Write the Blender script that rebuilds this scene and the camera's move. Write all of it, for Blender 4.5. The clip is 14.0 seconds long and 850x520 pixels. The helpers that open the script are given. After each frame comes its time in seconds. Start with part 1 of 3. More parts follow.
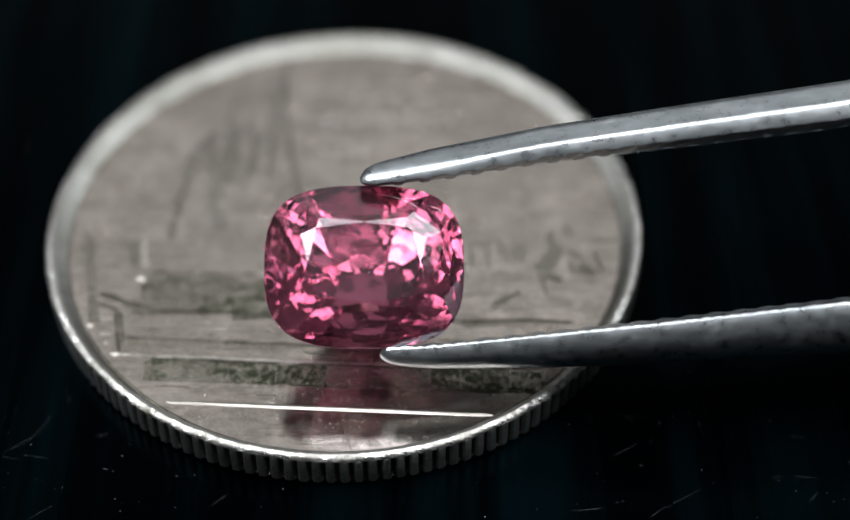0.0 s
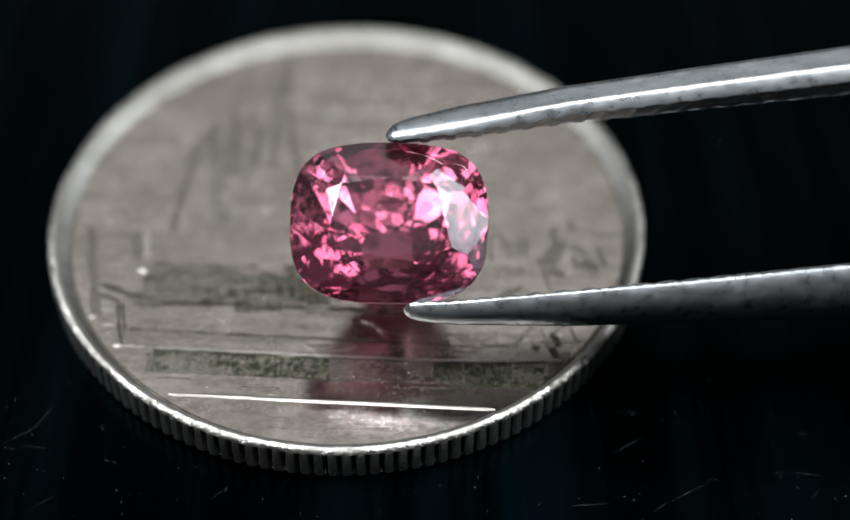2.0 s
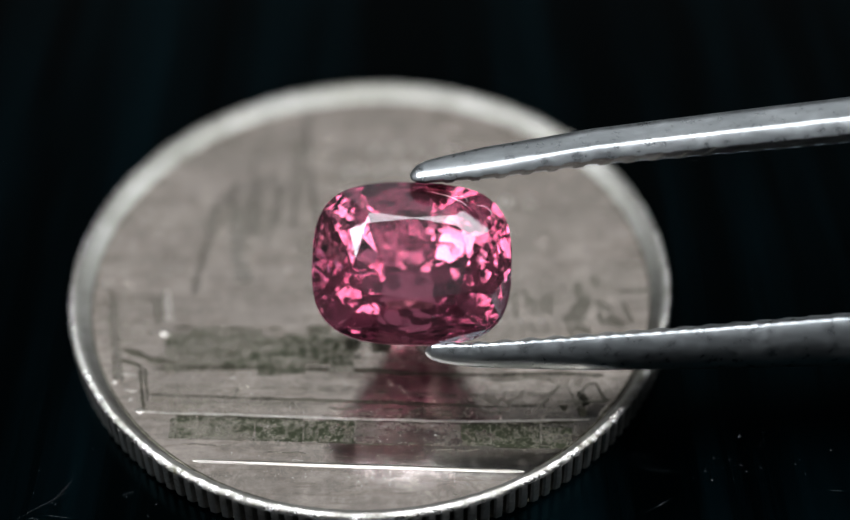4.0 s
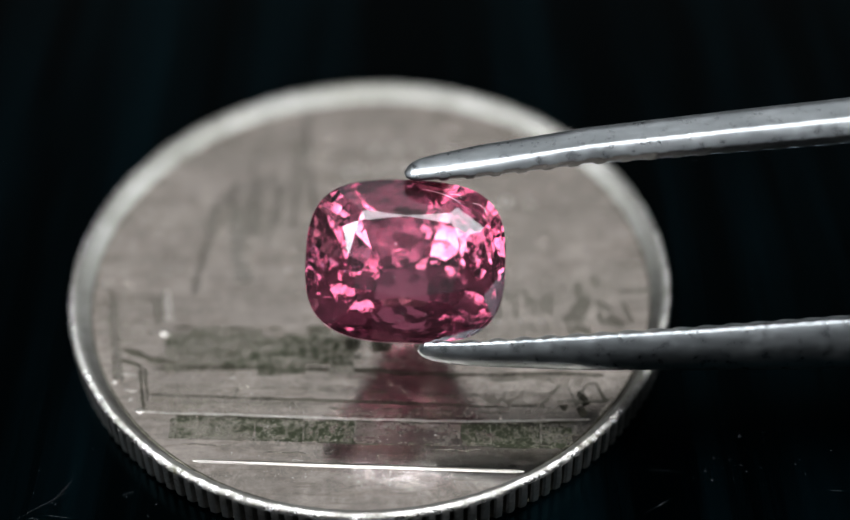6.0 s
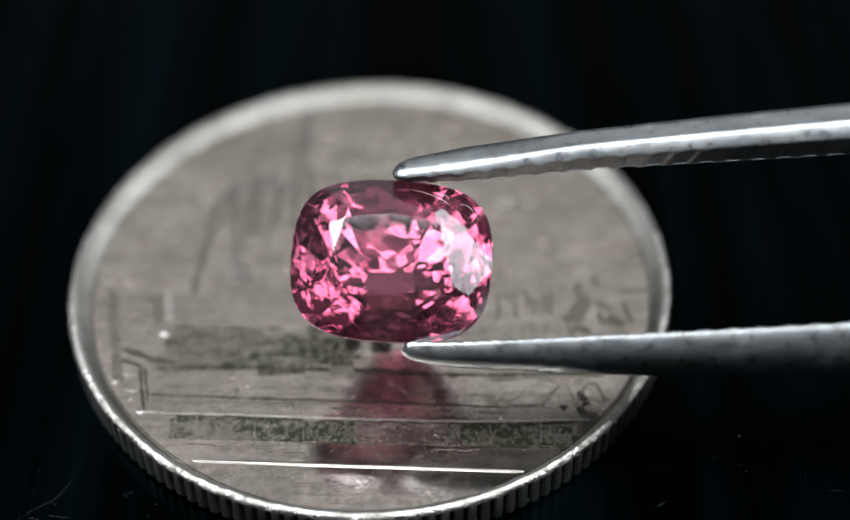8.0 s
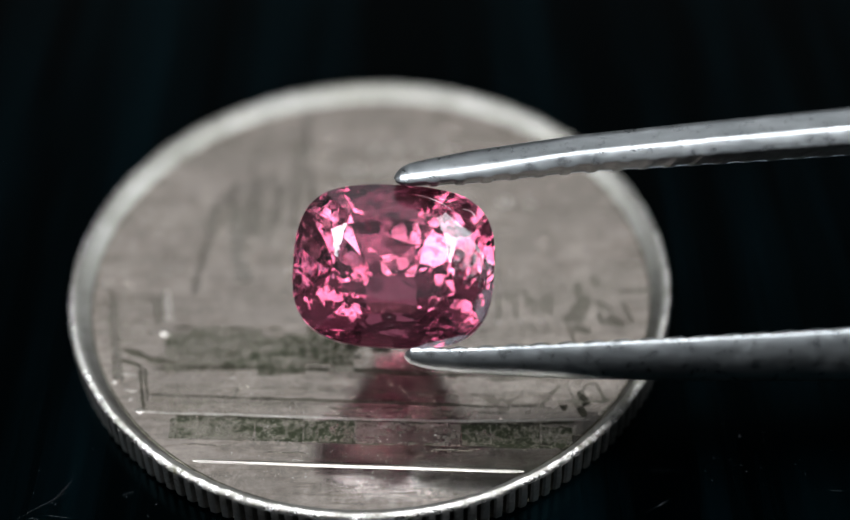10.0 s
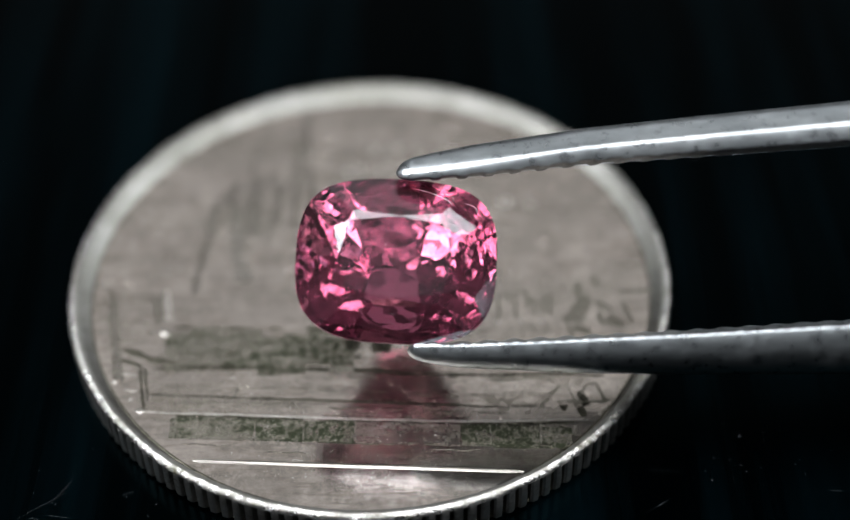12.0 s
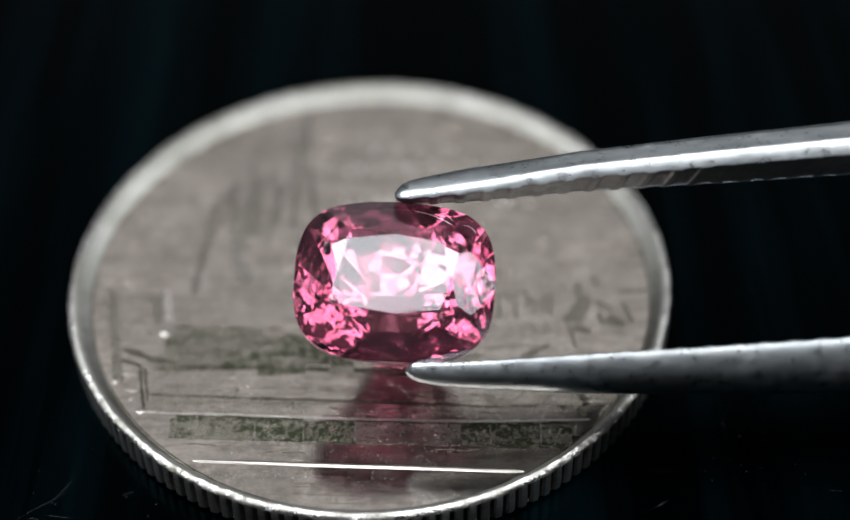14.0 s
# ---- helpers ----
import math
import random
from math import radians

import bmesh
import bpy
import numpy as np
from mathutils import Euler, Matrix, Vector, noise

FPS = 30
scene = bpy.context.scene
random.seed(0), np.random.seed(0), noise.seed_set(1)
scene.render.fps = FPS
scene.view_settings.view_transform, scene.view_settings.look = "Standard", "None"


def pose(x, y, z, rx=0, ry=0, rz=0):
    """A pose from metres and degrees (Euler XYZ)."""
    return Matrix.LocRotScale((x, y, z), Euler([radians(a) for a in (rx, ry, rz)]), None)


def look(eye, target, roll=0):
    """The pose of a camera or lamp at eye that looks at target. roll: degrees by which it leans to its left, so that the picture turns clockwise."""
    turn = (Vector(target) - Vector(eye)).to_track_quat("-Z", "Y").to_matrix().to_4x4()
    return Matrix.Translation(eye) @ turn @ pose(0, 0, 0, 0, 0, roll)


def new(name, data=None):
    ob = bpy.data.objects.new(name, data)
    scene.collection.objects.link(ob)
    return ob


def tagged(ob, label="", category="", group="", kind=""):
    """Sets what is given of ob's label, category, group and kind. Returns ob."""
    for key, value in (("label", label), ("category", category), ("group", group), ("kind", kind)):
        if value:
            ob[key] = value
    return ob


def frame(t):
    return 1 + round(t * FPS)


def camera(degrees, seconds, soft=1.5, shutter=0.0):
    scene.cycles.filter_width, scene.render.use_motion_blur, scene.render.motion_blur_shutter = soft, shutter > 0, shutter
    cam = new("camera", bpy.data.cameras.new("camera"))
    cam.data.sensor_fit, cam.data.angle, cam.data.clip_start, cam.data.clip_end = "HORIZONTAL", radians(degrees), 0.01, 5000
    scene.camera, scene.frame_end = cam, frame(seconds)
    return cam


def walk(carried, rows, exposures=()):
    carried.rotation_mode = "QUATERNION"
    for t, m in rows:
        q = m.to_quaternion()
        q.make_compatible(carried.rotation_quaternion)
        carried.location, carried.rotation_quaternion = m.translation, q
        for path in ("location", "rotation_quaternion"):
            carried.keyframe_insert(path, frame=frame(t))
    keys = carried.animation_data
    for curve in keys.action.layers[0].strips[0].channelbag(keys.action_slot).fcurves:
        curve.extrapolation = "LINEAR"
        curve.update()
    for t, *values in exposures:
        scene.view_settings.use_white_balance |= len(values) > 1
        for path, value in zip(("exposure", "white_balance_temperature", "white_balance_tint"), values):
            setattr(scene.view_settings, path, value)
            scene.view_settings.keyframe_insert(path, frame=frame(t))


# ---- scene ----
MM = 0.001
COIN_TOP = 1.3          # mm, height of the coin's rim above the sheet


def cam_pose(x, y, z, rx, ry, rz):
    """Camera place in millimetres from the middle of the coin's rim plane."""
    return pose(x * MM, y * MM, (z + COIN_TOP) * MM, rx, ry, rz)


# ---- camera ----
cam = camera(32.0, 14.0, soft=1.5)
CAM_A = cam_pose(2.582, -35.391, 35.822, 42.974, -0.054, -0.160)
CAM_B = cam_pose(1.937, -34.532, 35.891, 44.215, 0.479, -0.339)
# the camera is knocked once and settles in a new place
CAMERA_ROWS = [
    (0.0, CAM_A), (1.0, CAM_A), (1.9, CAM_A),
    (2.0, cam_pose(2.284, -35.440, 35.696, 42.881, -0.560, 0.037)),
    (2.1, cam_pose(2.314, -35.262, 35.878, 42.520, -0.379, -0.099)),
    (2.2, cam_pose(2.365, -35.083, 36.059, 42.311, -0.197, -0.234)),
    (2.3, cam_pose(2.436, -34.905, 36.241, 42.060, -0.016, -0.370)),
    (2.4, cam_pose(2.470, -34.727, 36.422, 42.246, 0.166, -0.505)),
    (2.5, cam_pose(2.337, -34.549, 36.604, 42.611, 0.347, -0.641)),
    (2.6, cam_pose(1.777, -34.493, 36.424, 44.442, 0.353, -0.587)),
    (2.7, cam_pose(1.615, -34.436, 36.245, 44.989, 0.360, -0.534)),
    (2.8, cam_pose(1.657, -34.380, 36.065, 44.974, 0.366, -0.480)),
    (2.9, cam_pose(1.686, -34.324, 35.885, 44.713, 0.372, -0.426)),
    (3.0, cam_pose(1.631, -34.268, 35.706, 44.452, 0.378, -0.372)),
    (3.2, cam_pose(1.648, -34.288, 35.737, 44.405, 0.467, -0.450)),
    (3.5, cam_pose(1.743, -34.319, 35.784, 44.680, 0.601, -0.567)),
    (4.0, CAM_B), (5.0, CAM_B), (14.0, CAM_B)]
walk(cam, CAMERA_ROWS,
     exposures=[(0.0, 0.0), (2.0, 0.0), (2.2, 0.30), (2.6, 0.33), (2.9, 0.08), (3.1, 0.0), (14.0, 0.0)])
cam.data.dof.use_dof = True
cam.data.dof.focus_distance = 0.0443
cam.data.dof.aperture_fstop = 25.0

# ---- world and lights ----
world = bpy.data.worlds.new("dim_room")
scene.world = world
world.use_nodes = True
wn = world.node_tree.nodes
wn["Background"].inputs[0].default_value = (0.97, 0.98, 1.0, 1)
way = wn.new("ShaderNodeTexCoord")
part_z = wn.new("ShaderNodeSeparateXYZ")
lift = wn.new("ShaderNodeMath")
lift.operation = "POWER"
lift.use_clamp = True
lift.inputs[1].default_value = 4.0
glow = wn.new("ShaderNodeMath")
glow.operation = "MULTIPLY_ADD"
glow.inputs[1].default_value, glow.inputs[2].default_value = 0.40, 0.075
for a_out, b_in in ((way.outputs["Generated"], part_z.inputs[0]), (part_z.outputs["Z"], lift.inputs[0]), (lift.outputs[0], glow.inputs[0]), (glow.outputs[0], wn["Background"].inputs[1])):
    world.node_tree.links.new(a_out, b_in)


def softbox(name, eye, target, sx, sy, watts, colour):
    lamp = bpy.data.lights.new(name, "AREA")
    lamp.shape, lamp.size, lamp.size_y = "RECTANGLE", sx, sy
    lamp.energy, lamp.color = watts, colour
    ob = new(name, lamp)
    ob.matrix_world = look(eye, target)
    return ob


# diffusers over the table and at both sides of it
softbox("overhead_softbox", (0.0, -0.014, 0.25), (0.0, -0.014, 0.0), 0.36, 0.116, 0.95, (1.0, 0.99, 0.98))
softbox("right_softbox", (0.32, 0.075, 0.31), (0.0, 0.0, 0.0), 0.32, 0.28, 1.9, (0.97, 0.985, 1.0))
softbox("left_softbox", (-0.32, 0.02, 0.335), (0.0, 0.0, 0.0), 0.30, 0.25, 1.7, (0.97, 0.985, 1.0))
softbox("rear_diffuser", (0.0, 0.44, 0.362), (0.0, 0.0, 0.0), 0.40, 0.37, 0.19, (0.985, 0.985, 0.98))


# ---- materials ----
def material(name):
    m = bpy.data.materials.new(name)
    m.use_nodes = True
    nt = m.node_tree
    return m, nt, nt.nodes["Principled BSDF"]


def noise_node(nt, scale, detail=4.0, rough=0.55, vec=None, stretch=None):
    n = nt.nodes.new("ShaderNodeTexNoise")
    n.inputs["Scale"].default_value = scale
    n.inputs["Detail"].default_value = detail
    n.inputs["Roughness"].default_value = rough
    co = nt.nodes.new("ShaderNodeTexCoord")
    if stretch:
        mp = nt.nodes.new("ShaderNodeMapping")
        mp.inputs["Scale"].default_value = stretch
        nt.links.new(co.outputs["Object"], mp.inputs["Vector"])
        nt.links.new(mp.outputs["Vector"], n.inputs["Vector"])
    else:
        nt.links.new(co.outputs["Object"], n.inputs["Vector"])
    return n.outputs["Fac"]


def ramp(nt, fac, stops):
    r = nt.nodes.new("ShaderNodeValToRGB")
    el = r.color_ramp.elements
    while len(el) < len(stops):
        el.new(0.5)
    for e, (p, c) in zip(el, stops):
        e.position = p
        e.color = (*c, 1) if len(c) == 3 else c
    nt.links.new(fac, r.inputs["Fac"])
    return r.outputs["Color"]


def mixed(nt, fac, a, b, mode="MIX"):
    n = nt.nodes.new("ShaderNodeMix")
    n.data_type, n.blend_type = "RGBA", mode
    for sock, v in ((n.inputs["Factor"], fac), (n.inputs["A"], a), (n.inputs["B"], b)):
        if isinstance(v, (int, float)):
            sock.default_value = v
        elif isinstance(v, tuple):
            sock.default_value = (*v, 1)
        else:
            nt.links.new(v, sock)
    return n.outputs["Result"]


def bump(nt, bsdf, height, strength, distance):
    b = nt.nodes.new("ShaderNodeBump")
    b.inputs["Strength"].default_value = strength
    b.inputs["Distance"].default_value = distance
    nt.links.new(height, b.inputs["Height"])
    nt.links.new(b.outputs["Normal"], bsdf.inputs["Normal"])


def gray(v):
    return (v, v, v)


def coin_metal(name, grime, rough, tone=(0.655, 0.592, 0.545), relief=0.12, stain=(0.10, 0.10, 0.07), deep=1.0):
    """Worn cupronickel: warm grey, mottled, hairline scratches, dark greenish grime in patches."""
    m, nt, b = material(name)
    b.inputs["Metallic"].default_value = 1.0
    broad = noise_node(nt, 230.0, 7.0, 0.62)
    mottle = noise_node(nt, 900.0, 6.0, 0.65)
    grit = noise_node(nt, 5200.0, 7.0, 0.75)
    streak = noise_node(nt, 430.0, 8.0, 0.7, stretch=(0.45, 2.4, 1.0))
    hair = noise_node(nt, 1300.0, 3.0, 0.5, stretch=(0.12, 6.0, 1.0))
    hair2 = noise_node(nt, 1300.0, 3.0, 0.5, stretch=(5.0, 0.2, 1.0))
    base = mixed(nt, ramp(nt, broad, [(0.4, gray(0)), (0.62, gray(1))]), tuple(c * 0.80 for c in tone), tone)
    base = mixed(nt, ramp(nt, mottle, [(0.38, gray(0.55)), (0.56, gray(0))]), base, tuple(c * 0.62 for c in tone))
    # dark wavering streaks: ripple shading of the uneven worn metal, painted into the base
    worn = noise_node(nt, 520.0, 4.0, 0.6, stretch=(0.4, 2.2, 1.0))
    base = mixed(nt, ramp(nt, worn, [(0.455, gray(0)), (0.478, gray(0.42)), (0.488, gray(0.42)), (0.515, gray(0))]), base, tuple(c * f for c, f in zip(tone, (0.48, 0.45, 0.42))))
    dirt = mixed(nt, 1.0, ramp(nt, streak, [(0.38, gray(0)), (0.62, gray(1))]), ramp(nt, grit, [(0.40, gray(0.05)), (0.56, gray(1))]), "MULTIPLY")
    amount = nt.nodes.new("ShaderNodeMath")
    amount.operation = "MULTIPLY"
    amount.inputs[1].default_value = grime
    nt.links.new(dirt, amount.inputs[0])
    nt.links.new(mixed(nt, amount.outputs[0], base, stain), b.inputs["Base Color"])
    gloss = ramp(nt, mottle, [(0.28, gray(rough + 0.16)), (0.5, gray(rough)), (0.75, gray(rough + 0.05))])
    nt.links.new(mixed(nt, amount.outputs[0], gloss, gray(0.5)), b.inputs["Roughness"])
    lumps = mixed(nt, 0.5, mixed(nt, 0.6, grit, mottle), mixed(nt, 0.5, hair, hair2))
    bump(nt, b, lumps, relief, 0.00004 * deep)
    return m


FIELD = coin_metal("worn_coin_field", 0.5, 0.07, relief=0.16)
RELIEF = coin_metal("worn_coin_relief", 0.7, 0.12, relief=0.3)
GRIMY = coin_metal("grimy_coin_relief", 1.8, 0.16, (0.50, 0.47, 0.41), 1.0, (0.035, 0.042, 0.026))
# dark crevices: grime and the shade of recesses, both put into the colour
CREVICE = coin_metal("dirty_shaded_crevice", 1.5, 0.4, (0.13, 0.125, 0.10), 0.5, (0.02, 0.02, 0.015))
# darker copies of the coin metal: shading of the relief put into the colour
SHADE = coin_metal("soiled_shaded_relief", 0.9, 0.2, (0.35, 0.325, 0.285), 0.3, (0.14, 0.14, 0.115))
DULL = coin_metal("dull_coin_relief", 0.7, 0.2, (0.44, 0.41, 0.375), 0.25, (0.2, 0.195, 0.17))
SPIRE_SHADE = coin_metal("shaded_spire_relief", 0.9, 0.18, (0.35, 0.32, 0.29), 0.3, (0.2, 0.195, 0.17))
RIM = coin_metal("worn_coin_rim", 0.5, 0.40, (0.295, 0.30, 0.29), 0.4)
FROST = coin_metal("frosted_coin_relief", 0.1, 0.38, (0.54, 0.51, 0.48), 0.2)
REED = coin_metal("reeded_edge_metal", 0.7, 0.34, (0.70, 0.71, 0.71), 0.5, (0.07, 0.07, 0.06))
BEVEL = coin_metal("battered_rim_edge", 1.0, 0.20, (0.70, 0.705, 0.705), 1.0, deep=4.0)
EDGE = coin_metal("coin_edge_metal", 0.4, 0.3, (0.62, 0.60, 0.575))


def steel():
    m, nt, b = material("brushed_stainless_steel")
    b.inputs["Metallic"].default_value = 1.0
    fine = noise_node(nt, 3000.0, 5.0, 0.65)
    broad = noise_node(nt, 900.0, 6.0, 0.7, stretch=(0.5, 1.6, 1.6))
    nt.links.new(mixed(nt, ramp(nt, broad, [(0.38, gray(0)), (0.7, gray(1))]), (0.345, 0.382, 0.41), (0.53, 0.577, 0.612)), b.inputs["Base Color"])
    nt.links.new(ramp(nt, fine, [(0.32, gray(0.24)), (0.7, gray(0.44))]), b.inputs["Roughness"])
    bump(nt, b, fine, 0.35, 0.00003)
    return m


STEEL = steel()
SERRATED = coin_metal("shaded_serrated_steel", 1.0, 0.5, (0.15, 0.155, 0.16), 1.0, (0.04, 0.04, 0.043))


def black_sheet_material():
    """Black acrylic with fine scratches and a little dust."""
    m, nt, b = material("black_acrylic")
    haze = noise_node(nt, 160.0, 5.0, 0.6)
    # faint teal streaks in the base colour stand in for blurred reflections
    teal_streaks = noise_node(nt, 110.0, 6.0, 0.65, stretch=(2.4, 0.10, 1.0))
    nt.links.new(ramp(nt, teal_streaks, [(0.46, (0.00002, 0.00012, 0.00018)), (0.72, (0.0004, 0.002, 0.0028))]), b.inputs["Base Color"])
    b.inputs["Specular IOR Level"].default_value = 0.013
    b.inputs["Specular Tint"].default_value = (0.25, 0.85, 1.0, 1)
    nt.links.new(ramp(nt, haze, [(0.35, gray(0.14)), (0.75, gray(0.3))]), b.inputs["Roughness"])
    return m


ACRYLIC = black_sheet_material()


def plain(name, colour, rough, metal=0.0, spec=0.5):
    m, nt, b = material(name)
    b.inputs["Base Color"].default_value = (*colour, 1)
    b.inputs["Roughness"].default_value = rough
    b.inputs["Metallic"].default_value = metal
    b.inputs["Specular IOR Level"].default_value = spec
    return m


LINT = plain("pale_lint", (0.62, 0.61, 0.59), 0.8)
DUST = plain("pale_dust", (0.20, 0.22, 0.24), 0.9)
SCRATCH = plain("scratched_acrylic", (0.016, 0.023, 0.028), 0.5)


def gem_material(name, rough, wavy, milky, mirror=(0.94, 0.80, 0.86)):
    """Clear pink stone, coloured glass of the index of spinel. wavy: how far the polish of the lower facets is from flat."""
    m, nt, b = material(name)
    nt.nodes.remove(b)
    inner = nt.nodes.new("ShaderNodeBsdfRefraction")
    inner.inputs["IOR"].default_value = 1.72
    inner.inputs["Roughness"].default_value = rough
    inner.inputs["Color"].default_value = (0.607, 0.345, 0.43, 1)
    gloss = nt.nodes.new("ShaderNodeBsdfGlossy")
    gloss.inputs["Roughness"].default_value = rough
    gloss.inputs["Color"].default_value = (*mirror, 1)
    fresnel = nt.nodes.new("ShaderNodeFresnel")
    fresnel.inputs["IOR"].default_value = 1.72
    mix = nt.nodes.new("ShaderNodeMixShader")
    nt.links.new(fresnel.outputs[0], mix.inputs[0])
    nt.links.new(inner.outputs[0], mix.inputs[1])
    nt.links.new(gloss.outputs[0], mix.inputs[2])
    # a thin milky film over the polish
    film = nt.nodes.new("ShaderNodeBsdfDiffuse")
    film.inputs["Color"].default_value = (0.9, 0.55, 0.65, 1)
    veil = nt.nodes.new("ShaderNodeMixShader")
    veil.inputs[0].default_value = milky
    nt.links.new(mix.outputs[0], veil.inputs[1])
    nt.links.new(film.outputs[0], veil.inputs[2])
    nt.links.new(veil.outputs[0], nt.nodes["Material Output"].inputs["Surface"])
    if wavy:
        # uneven hand polish: small flats that lean a little this way or that
        co = nt.nodes.new("ShaderNodeTexCoord")
        cells = nt.nodes.new("ShaderNodeTexVoronoi")
        cells.inputs["Scale"].default_value = 1900.0
        nt.links.new(co.outputs["Object"], cells.inputs["Vector"])
        lean = nt.nodes.new("ShaderNodeVectorMath")
        lean.operation = "MULTIPLY_ADD"
        lean.inputs[1].default_value = (2 * wavy,) * 3
        lean.inputs[2].default_value = (-wavy,) * 3
        nt.links.new(cells.outputs["Color"], lean.inputs[0])
        geo = nt.nodes.new("ShaderNodeNewGeometry")
        total = nt.nodes.new("ShaderNodeVectorMath")
        total.operation = "ADD"
        nt.links.new(geo.outputs["Normal"], total.inputs[0])
        nt.links.new(lean.outputs[0], total.inputs[1])
        unit = nt.nodes.new("ShaderNodeVectorMath")
        unit.operation = "NORMALIZE"
        nt.links.new(total.outputs[0], unit.inputs[0])
        for n in (inner, gloss, fresnel):
            nt.links.new(unit.outputs[0], n.inputs["Normal"])
    return m


GEM = gem_material("pink_spinel", 0.0, 0.0, 0.005, (0.88, 0.94, 1.0))
PAVILION = gem_material("pink_spinel_lower_facets", 0.0, 0.055, 0.016)
GIRDLE = gem_material("frosted_pink_girdle", 0.35, 0.0, 0.12)
FLAW = plain("milky_flaw", (0.80, 0.68, 0.72), 0.3)


# ---- building helpers (millimetres) ----
def part(name, bm, mat, parent=None, label="", smooth=0, at=None):
    """Links a bmesh, built in millimetres, as one mesh object."""
    me = bpy.data.meshes.new(name)
    bmesh.ops.scale(bm, vec=(MM, MM, MM), verts=bm.verts)
    bm.to_mesh(me)
    bm.free()
    me.materials.append(mat)
    if smooth:
        me.polygons.foreach_set("use_smooth", [True] * len(me.polygons))
        me.set_sharp_from_angle(angle=radians(smooth))
    ob = new(name, me)
    if parent:
        ob.parent = parent
    if at is not None:
        ob.matrix_local = at
    if label:
        ob["label"] = label
    return ob


FIELD_Z = 1.03
STRIKE = (0.04, -0.30)     # the design sits a little off the centre of the blank


def field_z(x, y):
    """Height of the coin's field, a very shallow dome."""
    return FIELD_Z + 0.004 + 0.02 * (1 - math.hypot(x - STRIKE[0], y - STRIKE[1]) / 9.37)


def frustum(bm, pts, off, h, inset):
    """A raised flat piece over a convex outline, with sloping flanks, on the coin's field."""
    cx = sum(p[0] for p in pts) / len(pts)
    cy = sum(p[1] for p in pts) / len(pts)
    if sum((pts[i - 1][0] * p[1] - p[0] * pts[i - 1][1]) for i, p in enumerate(pts)) < 0:
        pts = pts[::-1]
    low = [bm.verts.new((x, y, field_z(x, y) + off - 0.012)) for x, y in pts]
    top = []
    for x, y in pts:
        dx, dy = cx - x, cy - y
        d = math.hypot(dx, dy) or 1.0
        k = min(inset / d * 1.3, 0.6)
        x, y = x + dx * k, y + dy * k
        top.append(bm.verts.new((x, y, field_z(x, y) + off + h)))
    n = len(pts)
    for i in range(n):
        j = (i + 1) % n
        bm.faces.new((low[i], low[j], top[j], top[i]))
    bm.faces.new(top)


def ridge(bm, path, off, h, n=6):
    """A softly rounded raised line on the coin's field. path: x, y, width along it."""
    rings = []
    for i, (x, y, w) in enumerate(path):
        xa, ya, _ = path[max(i - 1, 0)]
        xb, yb, _ = path[min(i + 1, len(path) - 1)]
        d = math.hypot(xb - xa, yb - ya)
        nx, ny = -(yb - ya) / d, (xb - xa) / d
        end = 0.3 if i in (0, len(path) - 1) else 1.0
        ring = []
        for k in range(n + 1):
            f = -1 + 2 * k / n
            lift = (0.5 + 0.5 * math.cos(f * math.pi)) * h * 0.6 * end
            ring.append(bm.verts.new((x + nx * f * w / 2, y + ny * f * w / 2, field_z(x, y) + off - 0.004 + lift)))
        rings.append(ring)
    for a, b in zip(rings, rings[1:]):
        for k in range(n):
            bm.faces.new((a[k + 1], a[k], b[k], b[k + 1]))


def dome(bm, x, y, r, h):
    """A small rounded boss on the coin's field."""
    rings, z0 = [], field_z(x, y)
    for k in range(4):
        a = k / 3 * math.pi / 2
        rr, zz = r * math.cos(a), z0 - 0.02 + (h + 0.02) * math.sin(a)
        if k == 3:
            rings.append([bm.verts.new((x, y, zz))])
        else:
            rings.append([bm.verts.new((x + rr * math.cos(t * math.tau / 10), y + rr * math.sin(t * math.tau / 10), zz)) for t in range(10)])
    for k in range(3):
        for i in range(10):
            j = (i + 1) % 10
            if k == 2:
                bm.faces.new((rings[2][i], rings[2][j], rings[3][0]))
            else:
                bm.faces.new((rings[k][i], rings[k][j], rings[k + 1][j], rings[k + 1][i]))


# ---- setting ----
def build_setting():
    bm = bmesh.new()
    bmesh.ops.create_cube(bm, size=1.0)
    bmesh.ops.scale(bm, vec=(900, 700, 5), verts=bm.verts)
    bmesh.ops.translate(bm, vec=(0, 40, -2.5), verts=bm.verts)
    bmesh.ops.bevel(bm, geom=list(bm.edges), offset=0.8, segments=2, affect="EDGES")
    sheet = part("table_surface", bm, ACRYLIC)
    tagged(sheet, "glossy black acrylic sheet, lightly scratched and dusty", "table surface", kind="structure")


build_setting()


# ---- coin ----
REEDS = 150


